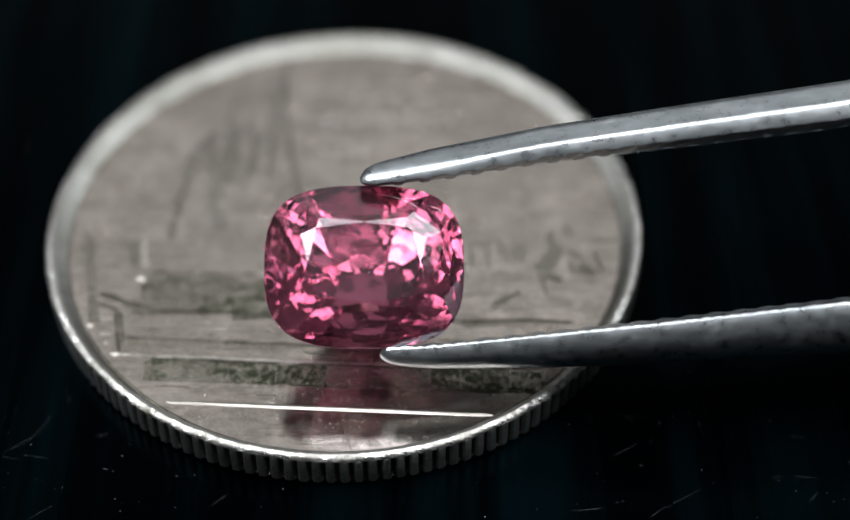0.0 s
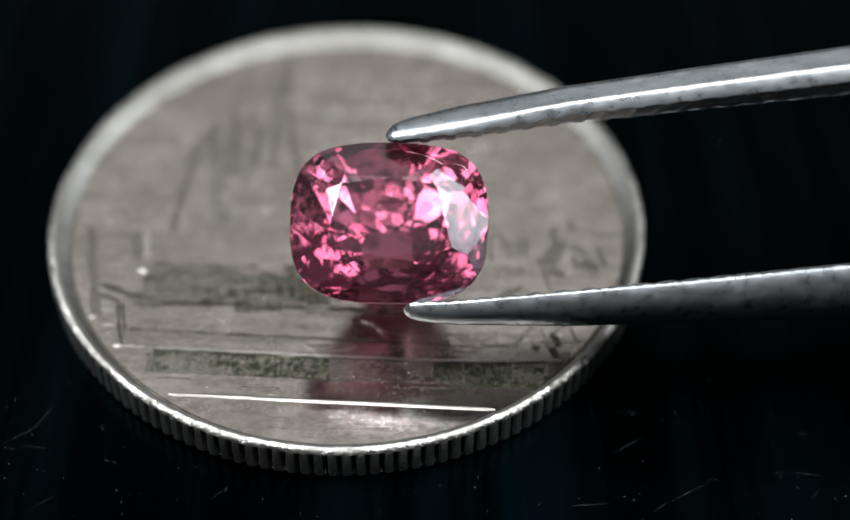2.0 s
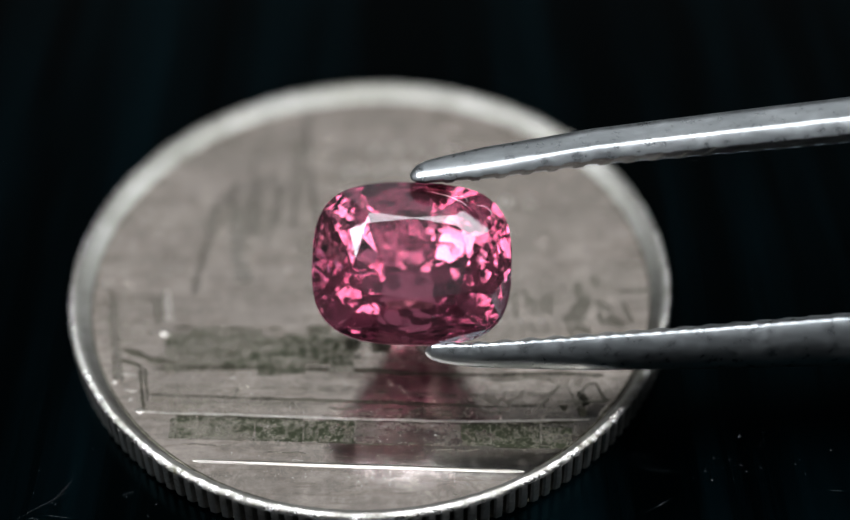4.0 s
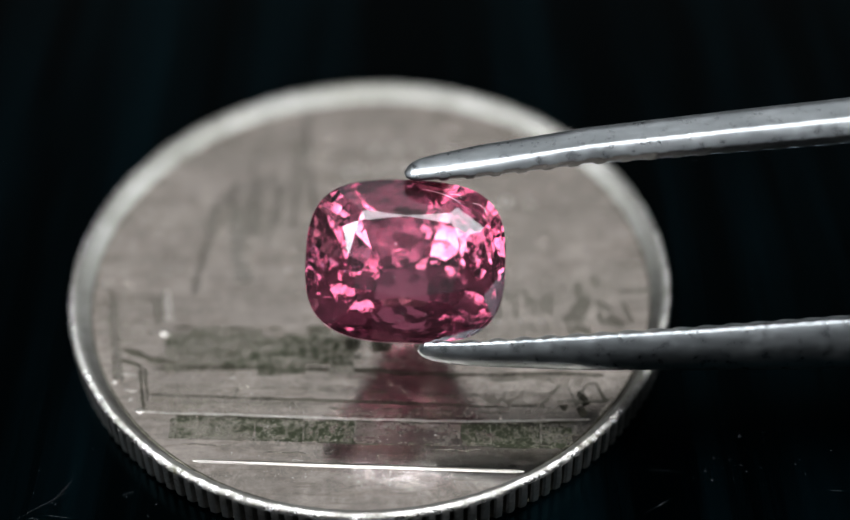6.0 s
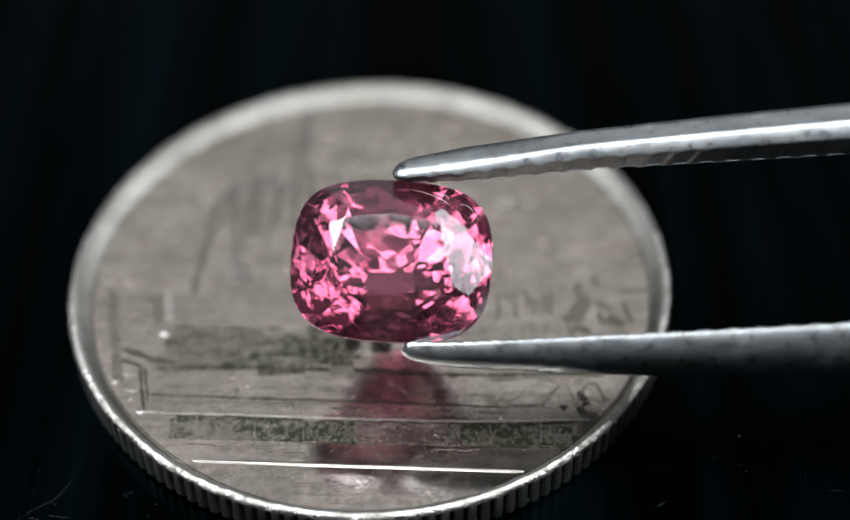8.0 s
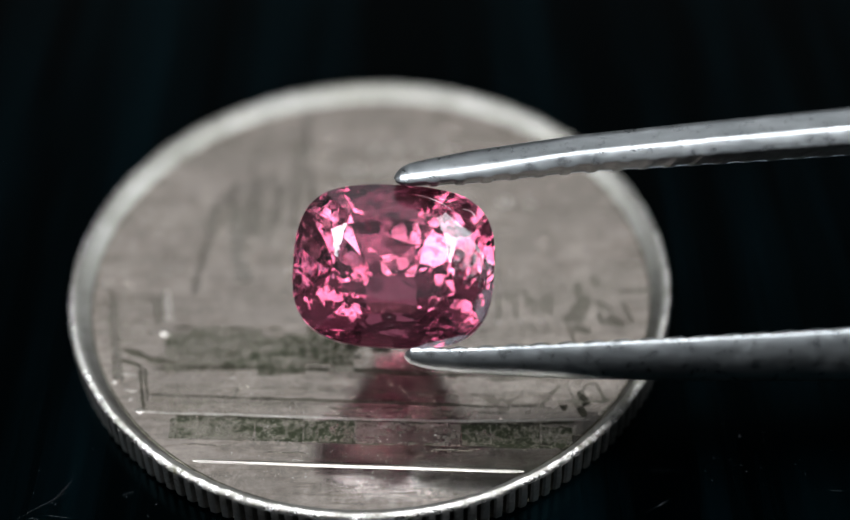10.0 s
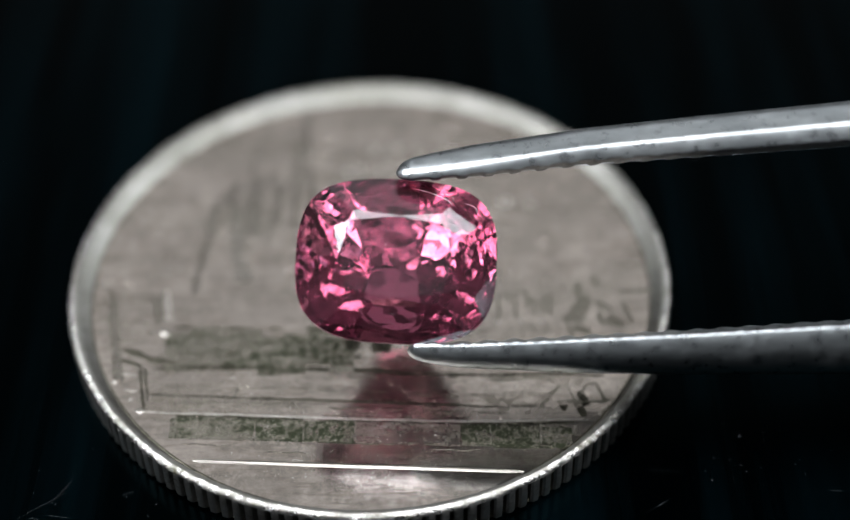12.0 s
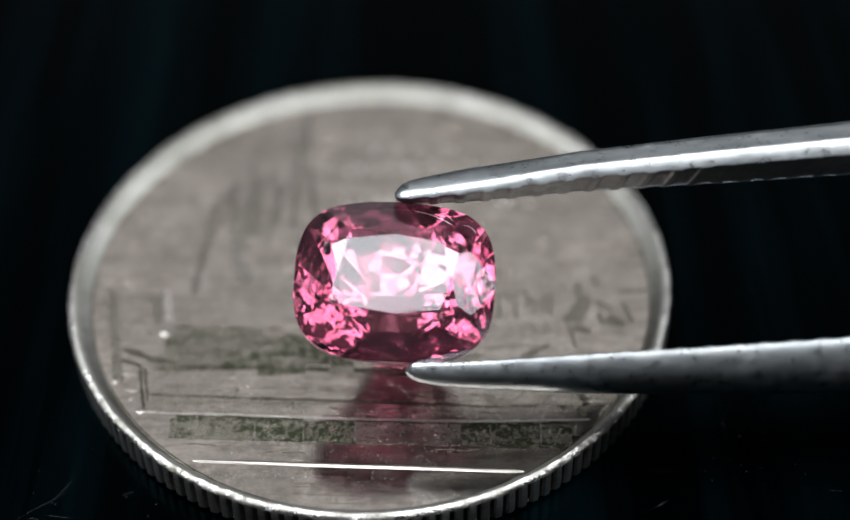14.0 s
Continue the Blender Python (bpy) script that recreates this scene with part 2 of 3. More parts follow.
def build_coin():
    coin = new("coin")
    tagged(coin, "worn silver-grey cupronickel coin with a temple relief, lying flat", "coin")
    rng = random.Random(5)
    # lathe profile of the blank: radius, height, how far the point follows the strike, how far it is reeded
    prof = [(0.01, 0.0, 0, 0), (9.2, 0.0, 0, 0), (9.7, 0.04, 0, 0), (9.93, 0.10, 0, 0.0), (10.04, 0.14, 0, 1), (10.06, 0.55, 0, 1), (10.05, 1.13, 0, 1), (10.03, 1.17, 0, 0.0)]
    edge = [(10.03, 1.165, 0, 0.0), (10.015, 1.20, 0, 0), (9.985, 1.24, 0, 0), (9.945, 1.271, 0, 0), (9.90, 1.292, 0, 0), (9.84, 1.303, 0, 0)]
    rim = [(9.84, 1.303, 0, 0), (9.78, 1.298, 0, 0), (9.70, 1.276, 0.02, 0), (9.61, 1.214, 0.25, 0), (9.50, 1.146, 0.55, 0), (9.40, 1.082, 0.82, 0), (9.335, 1.040, 1, 0), (9.27, FIELD_Z - 0.02, 1, 0)]
    seg = REEDS * 8
    groove = (0.0, 0.0, 0.0, 0.0, 0.1, 1.4, 1.4, 0.4)

    def lathe(profile):
        bm = bmesh.new()
        rings = []
        for r, z, strike, reed in profile:
            ring = []
            for i in range(seg):
                a = math.tau * i / seg
                rr = r - 0.20 * reed * groove[i % 8]
                zz = z
                if 1.1 < z < 1.31 and strike < 0.5:
                    nick = noise.noise(Vector((math.cos(a) * 14, math.sin(a) * 14, z * 3)))
                    small = noise.noise(Vector((math.cos(a) * 60, math.sin(a) * 60, z * 14)))
                    rr += 0.05 * min(nick, 0) + 0.013 * small
                    zz += 0.014 * small * min(1.0, max(0.0, (r - 9.8) / 0.1)) + 0.01 * min(nick, 0)
                ring.append(bm.verts.new((rr * math.cos(a) + STRIKE[0] * strike, rr * math.sin(a) + STRIKE[1] * strike, zz)))
            rings.append(ring)
        for a, b in zip(rings, rings[1:]):
            for i in range(seg):
                j = (i + 1) % seg
                bm.faces.new((a[i], a[j], b[j], b[i]))
        return bm
    body = part("body", lathe(prof), REED, coin, "reeded edge", smooth=38)
    # bottoms of the reeding coloured dark, standing in for the grooves' shade
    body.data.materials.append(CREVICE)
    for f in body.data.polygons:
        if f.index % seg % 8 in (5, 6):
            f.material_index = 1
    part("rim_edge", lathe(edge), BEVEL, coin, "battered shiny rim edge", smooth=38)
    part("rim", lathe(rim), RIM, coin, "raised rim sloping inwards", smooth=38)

    # the struck field, a very shallow dish
    bm = bmesh.new()
    prev = None
    for k in range(10):
        r = 9.37 * (1 - k / 10)
        z = FIELD_Z + 0.004 + 0.02 * (k / 10)
        ring = [bm.verts.new((r * math.cos(math.tau * i / 128) + STRIKE[0], r * math.sin(math.tau * i / 128) + STRIKE[1], z)) for i in range(128)]
        if prev:
            for i in range(128):
                j = (i + 1) % 128
                bm.faces.new((prev[i], prev[j], ring[j], ring[i]))
        prev = ring
    bm.faces.new(prev)
    part("field", bm, FIELD, coin, "flat worn field", smooth=38)
    bm = bmesh.new()
    circle = []
    for i in range(241):
        a = math.tau * i / 240
        w = 0.075 + 0.03 * noise.noise(Vector((math.cos(a) * 5, math.sin(a) * 5, 2.0)))
        circle.append((9.30 * math.cos(a) + STRIKE[0], 9.30 * math.sin(a) + STRIKE[1], w))
    ridge(bm, circle, 0.004, 0.02)
    part("rim_groove", bm, CREVICE, coin, "dark groove inside the rim", smooth=38)

    def piece(name, mat, build, label=""):
        b = bmesh.new()
        build(b)
        part(name, b, mat, coin, label)

    def line(name, mat, path, wide, h, off=0.0, label=""):
        """A worn raised or dark line through the points, wavering and swelling a little. Points: x, y and, if wanted, a
        share of the width.
        """
        full = []
        path = [(*p, 1.0) if len(p) == 2 else p for p in path]
        for (xa, ya, wa), (xb, yb, wb) in zip(path, path[1:]):
            steps = max(2, int(math.hypot(xb - xa, yb - ya) / 0.16))
            for k in range(steps):
                f = k / steps
                x, y = xa + (xb - xa) * f, ya + (yb - ya) * f
                wob = 0.028 * noise.noise(Vector((x * 1.3, y * 1.3, 3.0))) + 0.016 * noise.noise(Vector((x * 5, y * 5, 3.0)))
                swell = 1 + 0.45 * noise.noise(Vector((x * 1.7, y * 2, 7.0))) + 0.4 * noise.noise(Vector((x * 6, y * 6, 7.0)))
                full.append((x + wob, y + wob, wide * (wa + (wb - wa) * f) * max(swell, 0.15)))
        full.append((path[-1][0], path[-1][1], wide * 0.5 * path[-1][2]))
        full[0] = (full[0][0], full[0][1], full[0][2] * 0.5)
        b = bmesh.new()
        ridge(b, full, off, h)
        part(name, b, mat, coin, label, smooth=38)

    # bright ground line, and the terraces and their masonry below the temple
    piece("exergue_line", EDGE, lambda b: ridge(b, [(-5.2, -7.685, 0.05), (-5.0, -7.70, 0.13), (-1.85, -7.87, 0.16), (1.4, -8.03, 0.16), (4.5, -8.19, 0.14), (4.75, -8.205, 0.05)], 0.004, 0.066, 2), "bright raised ground line")
    piece("step", RELIEF, lambda b: frustum(b, [(-6.85, -4.1), (6.9, -4.55), (6.4, -5.72), (-6.85, -5.1)], 0, 0.006, 0.012))
    piece("step", RELIEF, lambda b: frustum(b, [(-6.9, -5.16), (6.5, -5.82), (6.6, -6.28), (-6.9, -5.78)], 0, 0.009, 0.012))
    joints = (-6.06, -5.06, -3.42, -1.92, -0.34, 1.34, 2.89, 3.8, 5.32, 6.3)
    for x0, x1 in zip(joints, joints[1:]):
        ya, yb = (-6.02 - 0.045 * (x + 6) for x in (x0, x1))
        tall = 0.80 + 0.03 * rng.random()
        piece("stone_block", GRIMY if x1 < 0 or x0 > 2 else DULL, lambda b: frustum(b, [(x0, ya), (x1, yb), (x1 - 0.02, yb - tall), (x0 + 0.02, ya - tall)], 0, 0.005 + 0.007 * rng.random(), 0.01))
    # dark band of galleries
    for k in range(8):
        x0 = -6.55 + k * 0.76
        y = -2.34 - 0.03 * (x0 + 6) + rng.uniform(-0.3, 0.2)
        piece("gallery_wall", GRIMY, lambda b: frustum(b, [(x0, y), (x0 + 0.79, y - 0.03), (x0 + 0.79, y - 1.72), (x0, y - 1.70)], 0, 0.003 + 0.005 * (k % 2) + 0.003 * rng.random(), 0.012))
    for x0, x1, y0, fall, wide in ((-6.4, -0.5, -2.32, -0.03, 0.2), (-6.2, -0.8, -2.95, -0.04, 0.13), (-6.2, -0.6, -3.45, -0.04, 0.16), (-6.3, 0.6, -3.95, -0.035, 0.18), (-5.9, -1.7, -6.12, -0.045, 0.18), (-5.8, 6.0, -6.78, -0.05, 0.10), (-6.6, 5.5, -4.75, -0.05, 0.05), (-6.6, 5.2, -5.45, -0.05, 0.06)):
        x = x0
        while x < x1:
            l = rng.uniform(0.4, 1.8)
            path = []
            for k in range(7):
                px = min(x + l * k / 6, x1 + 0.3)
                path.append((px, y0 + fall * (px - x0) + rng.uniform(-0.03, 0.03), rng.uniform(0.15, 1.0) * (0.4 if k in (0, 6) else 1.0)))
            line("dark_line", CREVICE, path, wide, 0.008, 0.008)
            x += l + rng.uniform(0.0, 0.9)
    # carved lines: steps, posts, rails, joints, gables, branches, digits, spires; darker colours paint their shading
    for w, h, off, path in (
            (0.13, 0.009, 0.006, ((-6.74, -4.05), (-4.12, -4.06), (-0.84, -4.22), (3.46, -4.47), (6.12, -4.42), (7.48, -4.52))),):
        line("step_edge", CREVICE, path, w, h, off)
    for w, h, off, path in (
            (0.12, 0.009, 0.006, ((3.79, -4.65), (4.82, -4.62), (6.02, -4.59))),):
        line("step_edge", SHADE, path, w, h, off)
    for w, h, off, path in (
            (0.11, 0.009, 0.006, ((-6.87, -5.09), (-5.21, -5.24), (-0.63, -5.47), (3.42, -5.72), (5.39, -5.76))),):
        line("step_edge", CREVICE, path, w, h, off)
    for w, h, off, path in (
            (0.14, 0.009, 0.006, ((-6.85, -5.29), (-5.28, -5.41), (-1.97, -5.54))),):
        line("step_edge", SHADE, path, w, h, off)
    for w, h, off, path in (
            (0.08, 0.010, 0.008, ((-6.97, -5.8), (-4.3, -5.94), (-0.6, -6.16), (3.4, -6.31), (6.86, -6.27))),):
        line("step_edge", EDGE, path, w, h, off)
    for w, h, off, path in (
            (0.12, 0.009, 0.006, ((-5.89, -5.96), (-4.12, -6.05), (-1.94, -6.16))),
            (0.1, 0.009, 0.006, ((-1.27, -6.21), (0.23, -6.31), (1.9, -6.38))),
            (0.12, 0.009, 0.006, ((2.9, -6.41), (4.73, -6.43), (6.4, -6.37))),
            (0.09, 0.009, 0.006, ((-5.71, -6.82), (-3.56, -6.91), (-1.67, -7), (0.41, -7.15))),
            (0.08, 0.009, 0.006, ((3.78, -7.27), (4.68, -7.32), (5.84, -7.29)))):
        line("step_edge", CREVICE, path, w, h, off)
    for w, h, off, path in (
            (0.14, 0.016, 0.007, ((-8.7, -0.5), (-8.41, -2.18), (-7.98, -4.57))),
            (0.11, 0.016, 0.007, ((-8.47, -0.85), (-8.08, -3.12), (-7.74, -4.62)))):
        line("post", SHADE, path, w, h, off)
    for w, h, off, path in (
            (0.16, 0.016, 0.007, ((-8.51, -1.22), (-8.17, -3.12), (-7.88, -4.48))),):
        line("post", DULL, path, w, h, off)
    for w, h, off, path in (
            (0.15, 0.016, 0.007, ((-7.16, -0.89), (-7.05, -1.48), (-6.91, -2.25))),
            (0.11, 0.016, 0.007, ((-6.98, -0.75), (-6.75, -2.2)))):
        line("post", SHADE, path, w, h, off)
    for w, h, off, path in (
            (0.26, 0.010, 0.004, ((-6.79, -0.65), (-6.56, -2.02))),):
        line("post", FROST, path, w, h, off)
    for w, h, off, path in (
            (0.1, 0.016, 0.007, ((-7.25, -4), (-7.08, -4.93), (-6.93, -5.74))),
            (0.09, 0.016, 0.007, ((-7.1, -4), (-6.93, -4.94), (-6.82, -5.54)))):
        line("post", CREVICE, path, w, h, off)
    for w, h, off, path in (
            (0.11, 0.016, 0.007, ((-9.28, -1.26), (-8.54, -1.27))),
            (0.11, 0.016, 0.007, ((-8.6, -0.82), (-7.82, -0.86), (-7.13, -0.87))),
            (0.11, 0.016, 0.007, ((-8.37, -1.15), (-7.78, -1.13), (-7.13, -1.16))),
            (0.11, 0.016, 0.007, ((-8.15, -2.14), (-7.66, -2.05), (-7.06, -2.18))),
            (0.11, 0.016, 0.007, ((-8.22, -2.8), (-7.73, -2.87), (-7.42, -2.83))),
            (0.11, 0.016, 0.007, ((-8.1, -2.47), (-7.43, -2.5), (-6.88, -2.63))),
            (0.11, 0.016, 0.007, ((-8.78, -1.94), (-8.45, -1.99))),
            (0.11, 0.016, 0.007, ((-8.57, -3.12), (-8.17, -3.21)))):
        line("rail", SHADE, path, w, h, off)
    for w, h, off, path in (
            (0.23, 0.016, 0.007, ((-7.93, -3.24), (-7.48, -3.41), (-6.96, -3.69), (-6.04, -3.86))),
            (0.16, 0.016, 0.007, ((-8.06, -3.67), (-7.61, -3.77), (-7.21, -3.95)))):
        line("rail", CREVICE, path, w, h, off)
    for w, h, off, path in (
            (0.10, 0.016, 0.01, ((-7.63, -4.93), (-7.23, -4.98))),
            (0.13, 0.02, 0.01, ((-7.2, -5.75), (-6.89, -5.78))),
            (0.06, 0.012, 0.008, ((-7.8, -4.26), (-7.36, -4.33)))):
        line("rail", EDGE, path, w, h, off)
    for w, h, off, path in (
            (0.07, 0.012, 0.008, ((-5.08, -6.06), (-5.02, -6.85))),
            (0.07, 0.012, 0.008, ((-4.29, -6.09), (-4.26, -6.22))),
            (0.07, 0.012, 0.008, ((-3.4, -6.81), (-3.37, -6.96))),
            (0.07, 0.012, 0.008, ((-0.35, -6.26), (-0.3, -7.05))),
            (0.07, 0.012, 0.008, ((1.33, -6.39), (1.37, -6.74))),
            (0.07, 0.012, 0.008, ((5.35, -6.33), (5.33, -7.25))),
            (0.07, 0.012, 0.008, ((6.44, -6.43), (6.37, -6.93))),
            (0.07, 0.012, 0.008, ((3.81, -6.44), (3.8, -7.23)))):
        line("joint", DULL, path, w, h, off)
    for w, h, off, path in (
            (0.16, 0.009, 0.008, ((4.22, -6.57), (4.76, -6.52), (5.38, -6.63))),
            (0.16, 0.009, 0.008, ((4.37, -7.07), (4.94, -7.16), (5.67, -7.25))),
            (0.16, 0.009, 0.008, ((4.63, -6.76), (4.95, -6.91))),
            (0.16, 0.009, 0.008, ((3.97, -6.78), (4.54, -6.91))),
            (0.16, 0.009, 0.008, ((5.89, -6.55), (6.24, -6.7)))):
        line("dark_line", CREVICE, path, w, h, off)
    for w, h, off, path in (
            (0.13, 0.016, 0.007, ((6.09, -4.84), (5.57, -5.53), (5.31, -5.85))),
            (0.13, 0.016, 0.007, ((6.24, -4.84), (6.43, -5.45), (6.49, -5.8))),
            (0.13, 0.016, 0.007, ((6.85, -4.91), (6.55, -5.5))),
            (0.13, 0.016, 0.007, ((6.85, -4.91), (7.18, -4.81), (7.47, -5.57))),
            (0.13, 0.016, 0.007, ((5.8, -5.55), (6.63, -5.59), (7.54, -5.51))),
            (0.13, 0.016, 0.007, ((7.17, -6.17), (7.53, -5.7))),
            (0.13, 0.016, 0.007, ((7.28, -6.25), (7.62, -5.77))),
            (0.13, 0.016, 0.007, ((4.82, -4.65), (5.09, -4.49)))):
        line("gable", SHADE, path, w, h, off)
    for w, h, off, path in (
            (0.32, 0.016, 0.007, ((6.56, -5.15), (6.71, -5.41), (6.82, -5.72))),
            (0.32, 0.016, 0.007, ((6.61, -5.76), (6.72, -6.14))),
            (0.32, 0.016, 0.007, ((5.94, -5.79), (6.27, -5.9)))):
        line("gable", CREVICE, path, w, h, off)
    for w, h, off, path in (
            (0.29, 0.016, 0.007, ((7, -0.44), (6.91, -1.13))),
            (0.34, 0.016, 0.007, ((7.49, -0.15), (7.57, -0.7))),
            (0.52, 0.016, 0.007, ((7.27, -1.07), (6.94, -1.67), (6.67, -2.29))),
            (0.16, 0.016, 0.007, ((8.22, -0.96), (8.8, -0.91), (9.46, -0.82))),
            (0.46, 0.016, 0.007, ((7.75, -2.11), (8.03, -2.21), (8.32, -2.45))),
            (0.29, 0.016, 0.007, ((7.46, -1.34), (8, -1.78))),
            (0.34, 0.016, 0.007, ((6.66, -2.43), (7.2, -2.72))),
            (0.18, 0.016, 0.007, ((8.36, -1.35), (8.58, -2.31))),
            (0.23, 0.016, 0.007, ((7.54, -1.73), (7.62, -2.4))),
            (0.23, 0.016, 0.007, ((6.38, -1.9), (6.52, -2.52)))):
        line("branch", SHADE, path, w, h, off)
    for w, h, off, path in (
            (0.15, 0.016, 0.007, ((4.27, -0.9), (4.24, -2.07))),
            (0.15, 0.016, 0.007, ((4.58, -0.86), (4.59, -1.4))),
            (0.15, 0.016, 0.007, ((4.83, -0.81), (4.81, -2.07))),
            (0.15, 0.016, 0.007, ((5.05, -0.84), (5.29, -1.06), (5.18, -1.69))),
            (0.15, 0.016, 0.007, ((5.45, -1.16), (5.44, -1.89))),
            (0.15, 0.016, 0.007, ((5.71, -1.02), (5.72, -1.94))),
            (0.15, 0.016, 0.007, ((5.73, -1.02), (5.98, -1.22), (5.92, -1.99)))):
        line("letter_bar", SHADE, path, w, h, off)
    # spire shading drawn as darker lines
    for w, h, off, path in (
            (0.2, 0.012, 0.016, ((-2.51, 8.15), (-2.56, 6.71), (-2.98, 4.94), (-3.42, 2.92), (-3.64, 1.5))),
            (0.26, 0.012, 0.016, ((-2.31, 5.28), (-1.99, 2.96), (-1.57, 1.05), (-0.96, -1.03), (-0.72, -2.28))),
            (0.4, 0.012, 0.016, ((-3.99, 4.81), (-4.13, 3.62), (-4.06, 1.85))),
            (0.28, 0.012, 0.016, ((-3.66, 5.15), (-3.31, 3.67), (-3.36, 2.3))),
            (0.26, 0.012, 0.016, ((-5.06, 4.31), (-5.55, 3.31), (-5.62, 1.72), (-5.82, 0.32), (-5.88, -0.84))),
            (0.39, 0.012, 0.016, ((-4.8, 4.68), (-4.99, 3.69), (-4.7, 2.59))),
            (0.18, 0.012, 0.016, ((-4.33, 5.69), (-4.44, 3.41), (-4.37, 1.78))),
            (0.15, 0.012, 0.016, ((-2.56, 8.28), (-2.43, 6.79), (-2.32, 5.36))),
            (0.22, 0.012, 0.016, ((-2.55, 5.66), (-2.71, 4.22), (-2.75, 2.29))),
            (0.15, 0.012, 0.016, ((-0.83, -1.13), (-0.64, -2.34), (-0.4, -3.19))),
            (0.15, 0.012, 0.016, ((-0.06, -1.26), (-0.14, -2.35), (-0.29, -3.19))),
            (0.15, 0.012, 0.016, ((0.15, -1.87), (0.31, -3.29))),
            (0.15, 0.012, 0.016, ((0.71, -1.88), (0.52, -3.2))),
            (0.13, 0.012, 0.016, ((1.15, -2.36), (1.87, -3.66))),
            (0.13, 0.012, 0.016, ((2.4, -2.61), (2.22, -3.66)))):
        line("spire_groove", SPIRE_SHADE, path, w, h, off)
    for w, h, off, path in (
            (0.54, 0.014, 0.016, ((-0.55, -2.82), (-0.5, -3.4))),
            (0.54, 0.014, 0.016, ((0.27, -2.9), (0.35, -3.48))),
            (0.54, 0.014, 0.016, ((2.13, -3.22), (2.16, -3.73))),
            (0.54, 0.014, 0.016, ((0.59, -3.02), (0.49, -3.48)))):
        line("spire_groove", CREVICE, path, w, h, off)
    for w, h, off, path in (
            (0.3, 0.009, 0.006, ((-0.45, -1.01), (-0.39, -2.93))),
            (0.3, 0.009, 0.006, ((0.85, -1.63), (1.02, -3.3))),
            (0.3, 0.009, 0.006, ((-1.19, -0.37), (-0.98, -2.81)))):
        line("spire_fold", FROST, path, w, h, off)
    for w, h, off, path in (
            (0.25, 0.016, 0.007, ((4.86, -3.87), (5.39, -3.47), (5.84, -3.19))),
            (0.14, 0.016, 0.007, ((6.51, -2.42), (6.67, -3.36)))):
        line("branch", SHADE, path, w, h, off)
    for x, y, r in ((-6.65, -2.54, 0.17), (-7.04, -5.77, 0.13), (-8.0, -4.6, 0.10), (-7.4, -5.32, 0.06), (4.2, -2.21, 0.16), (4.96, -2.19, 0.15), (5.65, -2.2, 0.15)):
        b = bmesh.new()
        dome(b, x, y, r, 0.03 if x < 0 else 0.006)
        part("finial", b, EDGE if x < 0 else FROST, coin, smooth=38)
    # small ring ornaments on the roofs
    for x, y, r in ((-8.77, -0.27, 0.15), (-6.65, 0.18, 0.17), (-7.25, 0.11, 0.13), (-6.95, 0.14, 0.12), (-6.3, 0.26, 0.12)):
        line("ring_ornament", FROST, [(x + r * math.cos(k * math.tau / 10), y + r * math.sin(k * math.tau / 10)) for k in range(11)], 0.09, 0.012)

    # tapering spires: soft folds sweeping out towards their feet
    def flare(x0, y0, x1, y1, bend, w0, w1, h, mat=RELIEF):
        line("spire_fold", mat, [(x0 + (x1 - x0) * (k / 8) ** bend, y0 + (y1 - y0) * k / 8, w0 + (w1 - w0) * k / 8) for k in range(9)], 1.5, h)
    flare(-2.72, 8.1, -3.75, 1.6, 2.0, 0.12, 0.6, 0.03)
    flare(-2.60, 8.1, -0.95, -1.3, 2.0, 0.12, 0.6, 0.03)
    flare(-2.62, 5.0, -1.7, -1.0, 1.6, 0.3, 0.7, 0.02)
    flare(-3.95, 5.9, -4.35, 0.6, 1.6, 0.18, 0.5, 0.03)
    flare(-4.95, 4.7, -6.15, -0.1, 1.5, 0.2, 0.5, 0.03)
    flare(-4.95, 4.6, -4.2, -0.4, 1.6, 0.2, 0.6, 0.024, DULL)
    # worn, wavering lines along the terraces and hairline scratches across the field
    b = bmesh.new()
    for _ in range(110):
        x, y, l = rng.uniform(-6.8, 5.8), rng.uniform(-7.4, -2.3), rng.uniform(0.3, 1.6)
        pts = []
        for k in range(int(l / 0.08) + 2):
            px = x + k * 0.08
            pts.append((px, y - 0.048 * (px - x) + 0.06 * noise.noise(Vector((px * 2.2, y * 3, 1.0))), 0.035 + 0.04 * noise.noise(Vector((px * 5, y, 5.0)))))
        ridge(b, pts, 0.011, 0.004, 4)
    tagged(part("surface_wear", b, SHADE, coin, "worn wavering relief lines"), kind="stuff")
    b = bmesh.new()
    for _ in range(120):
        a, r = rng.uniform(0, math.tau), 8.3 * math.sqrt(rng.random())
        x, y, d, l = r * math.cos(a), r * math.sin(a) - 0.4, rng.uniform(0, math.pi), rng.uniform(0.2, 1.3)
        ridge(b, [(x, y, 0.006), (x + l / 2 * math.cos(d), y + l / 2 * math.sin(d), 0.010), (x + l * math.cos(d + 0.1), y + l * math.sin(d + 0.1), 0.004)], 0.006, 0.006, 2)
    tagged(part("surface_wear", b, FIELD, coin, "fine hairline scratches"), kind="stuff")

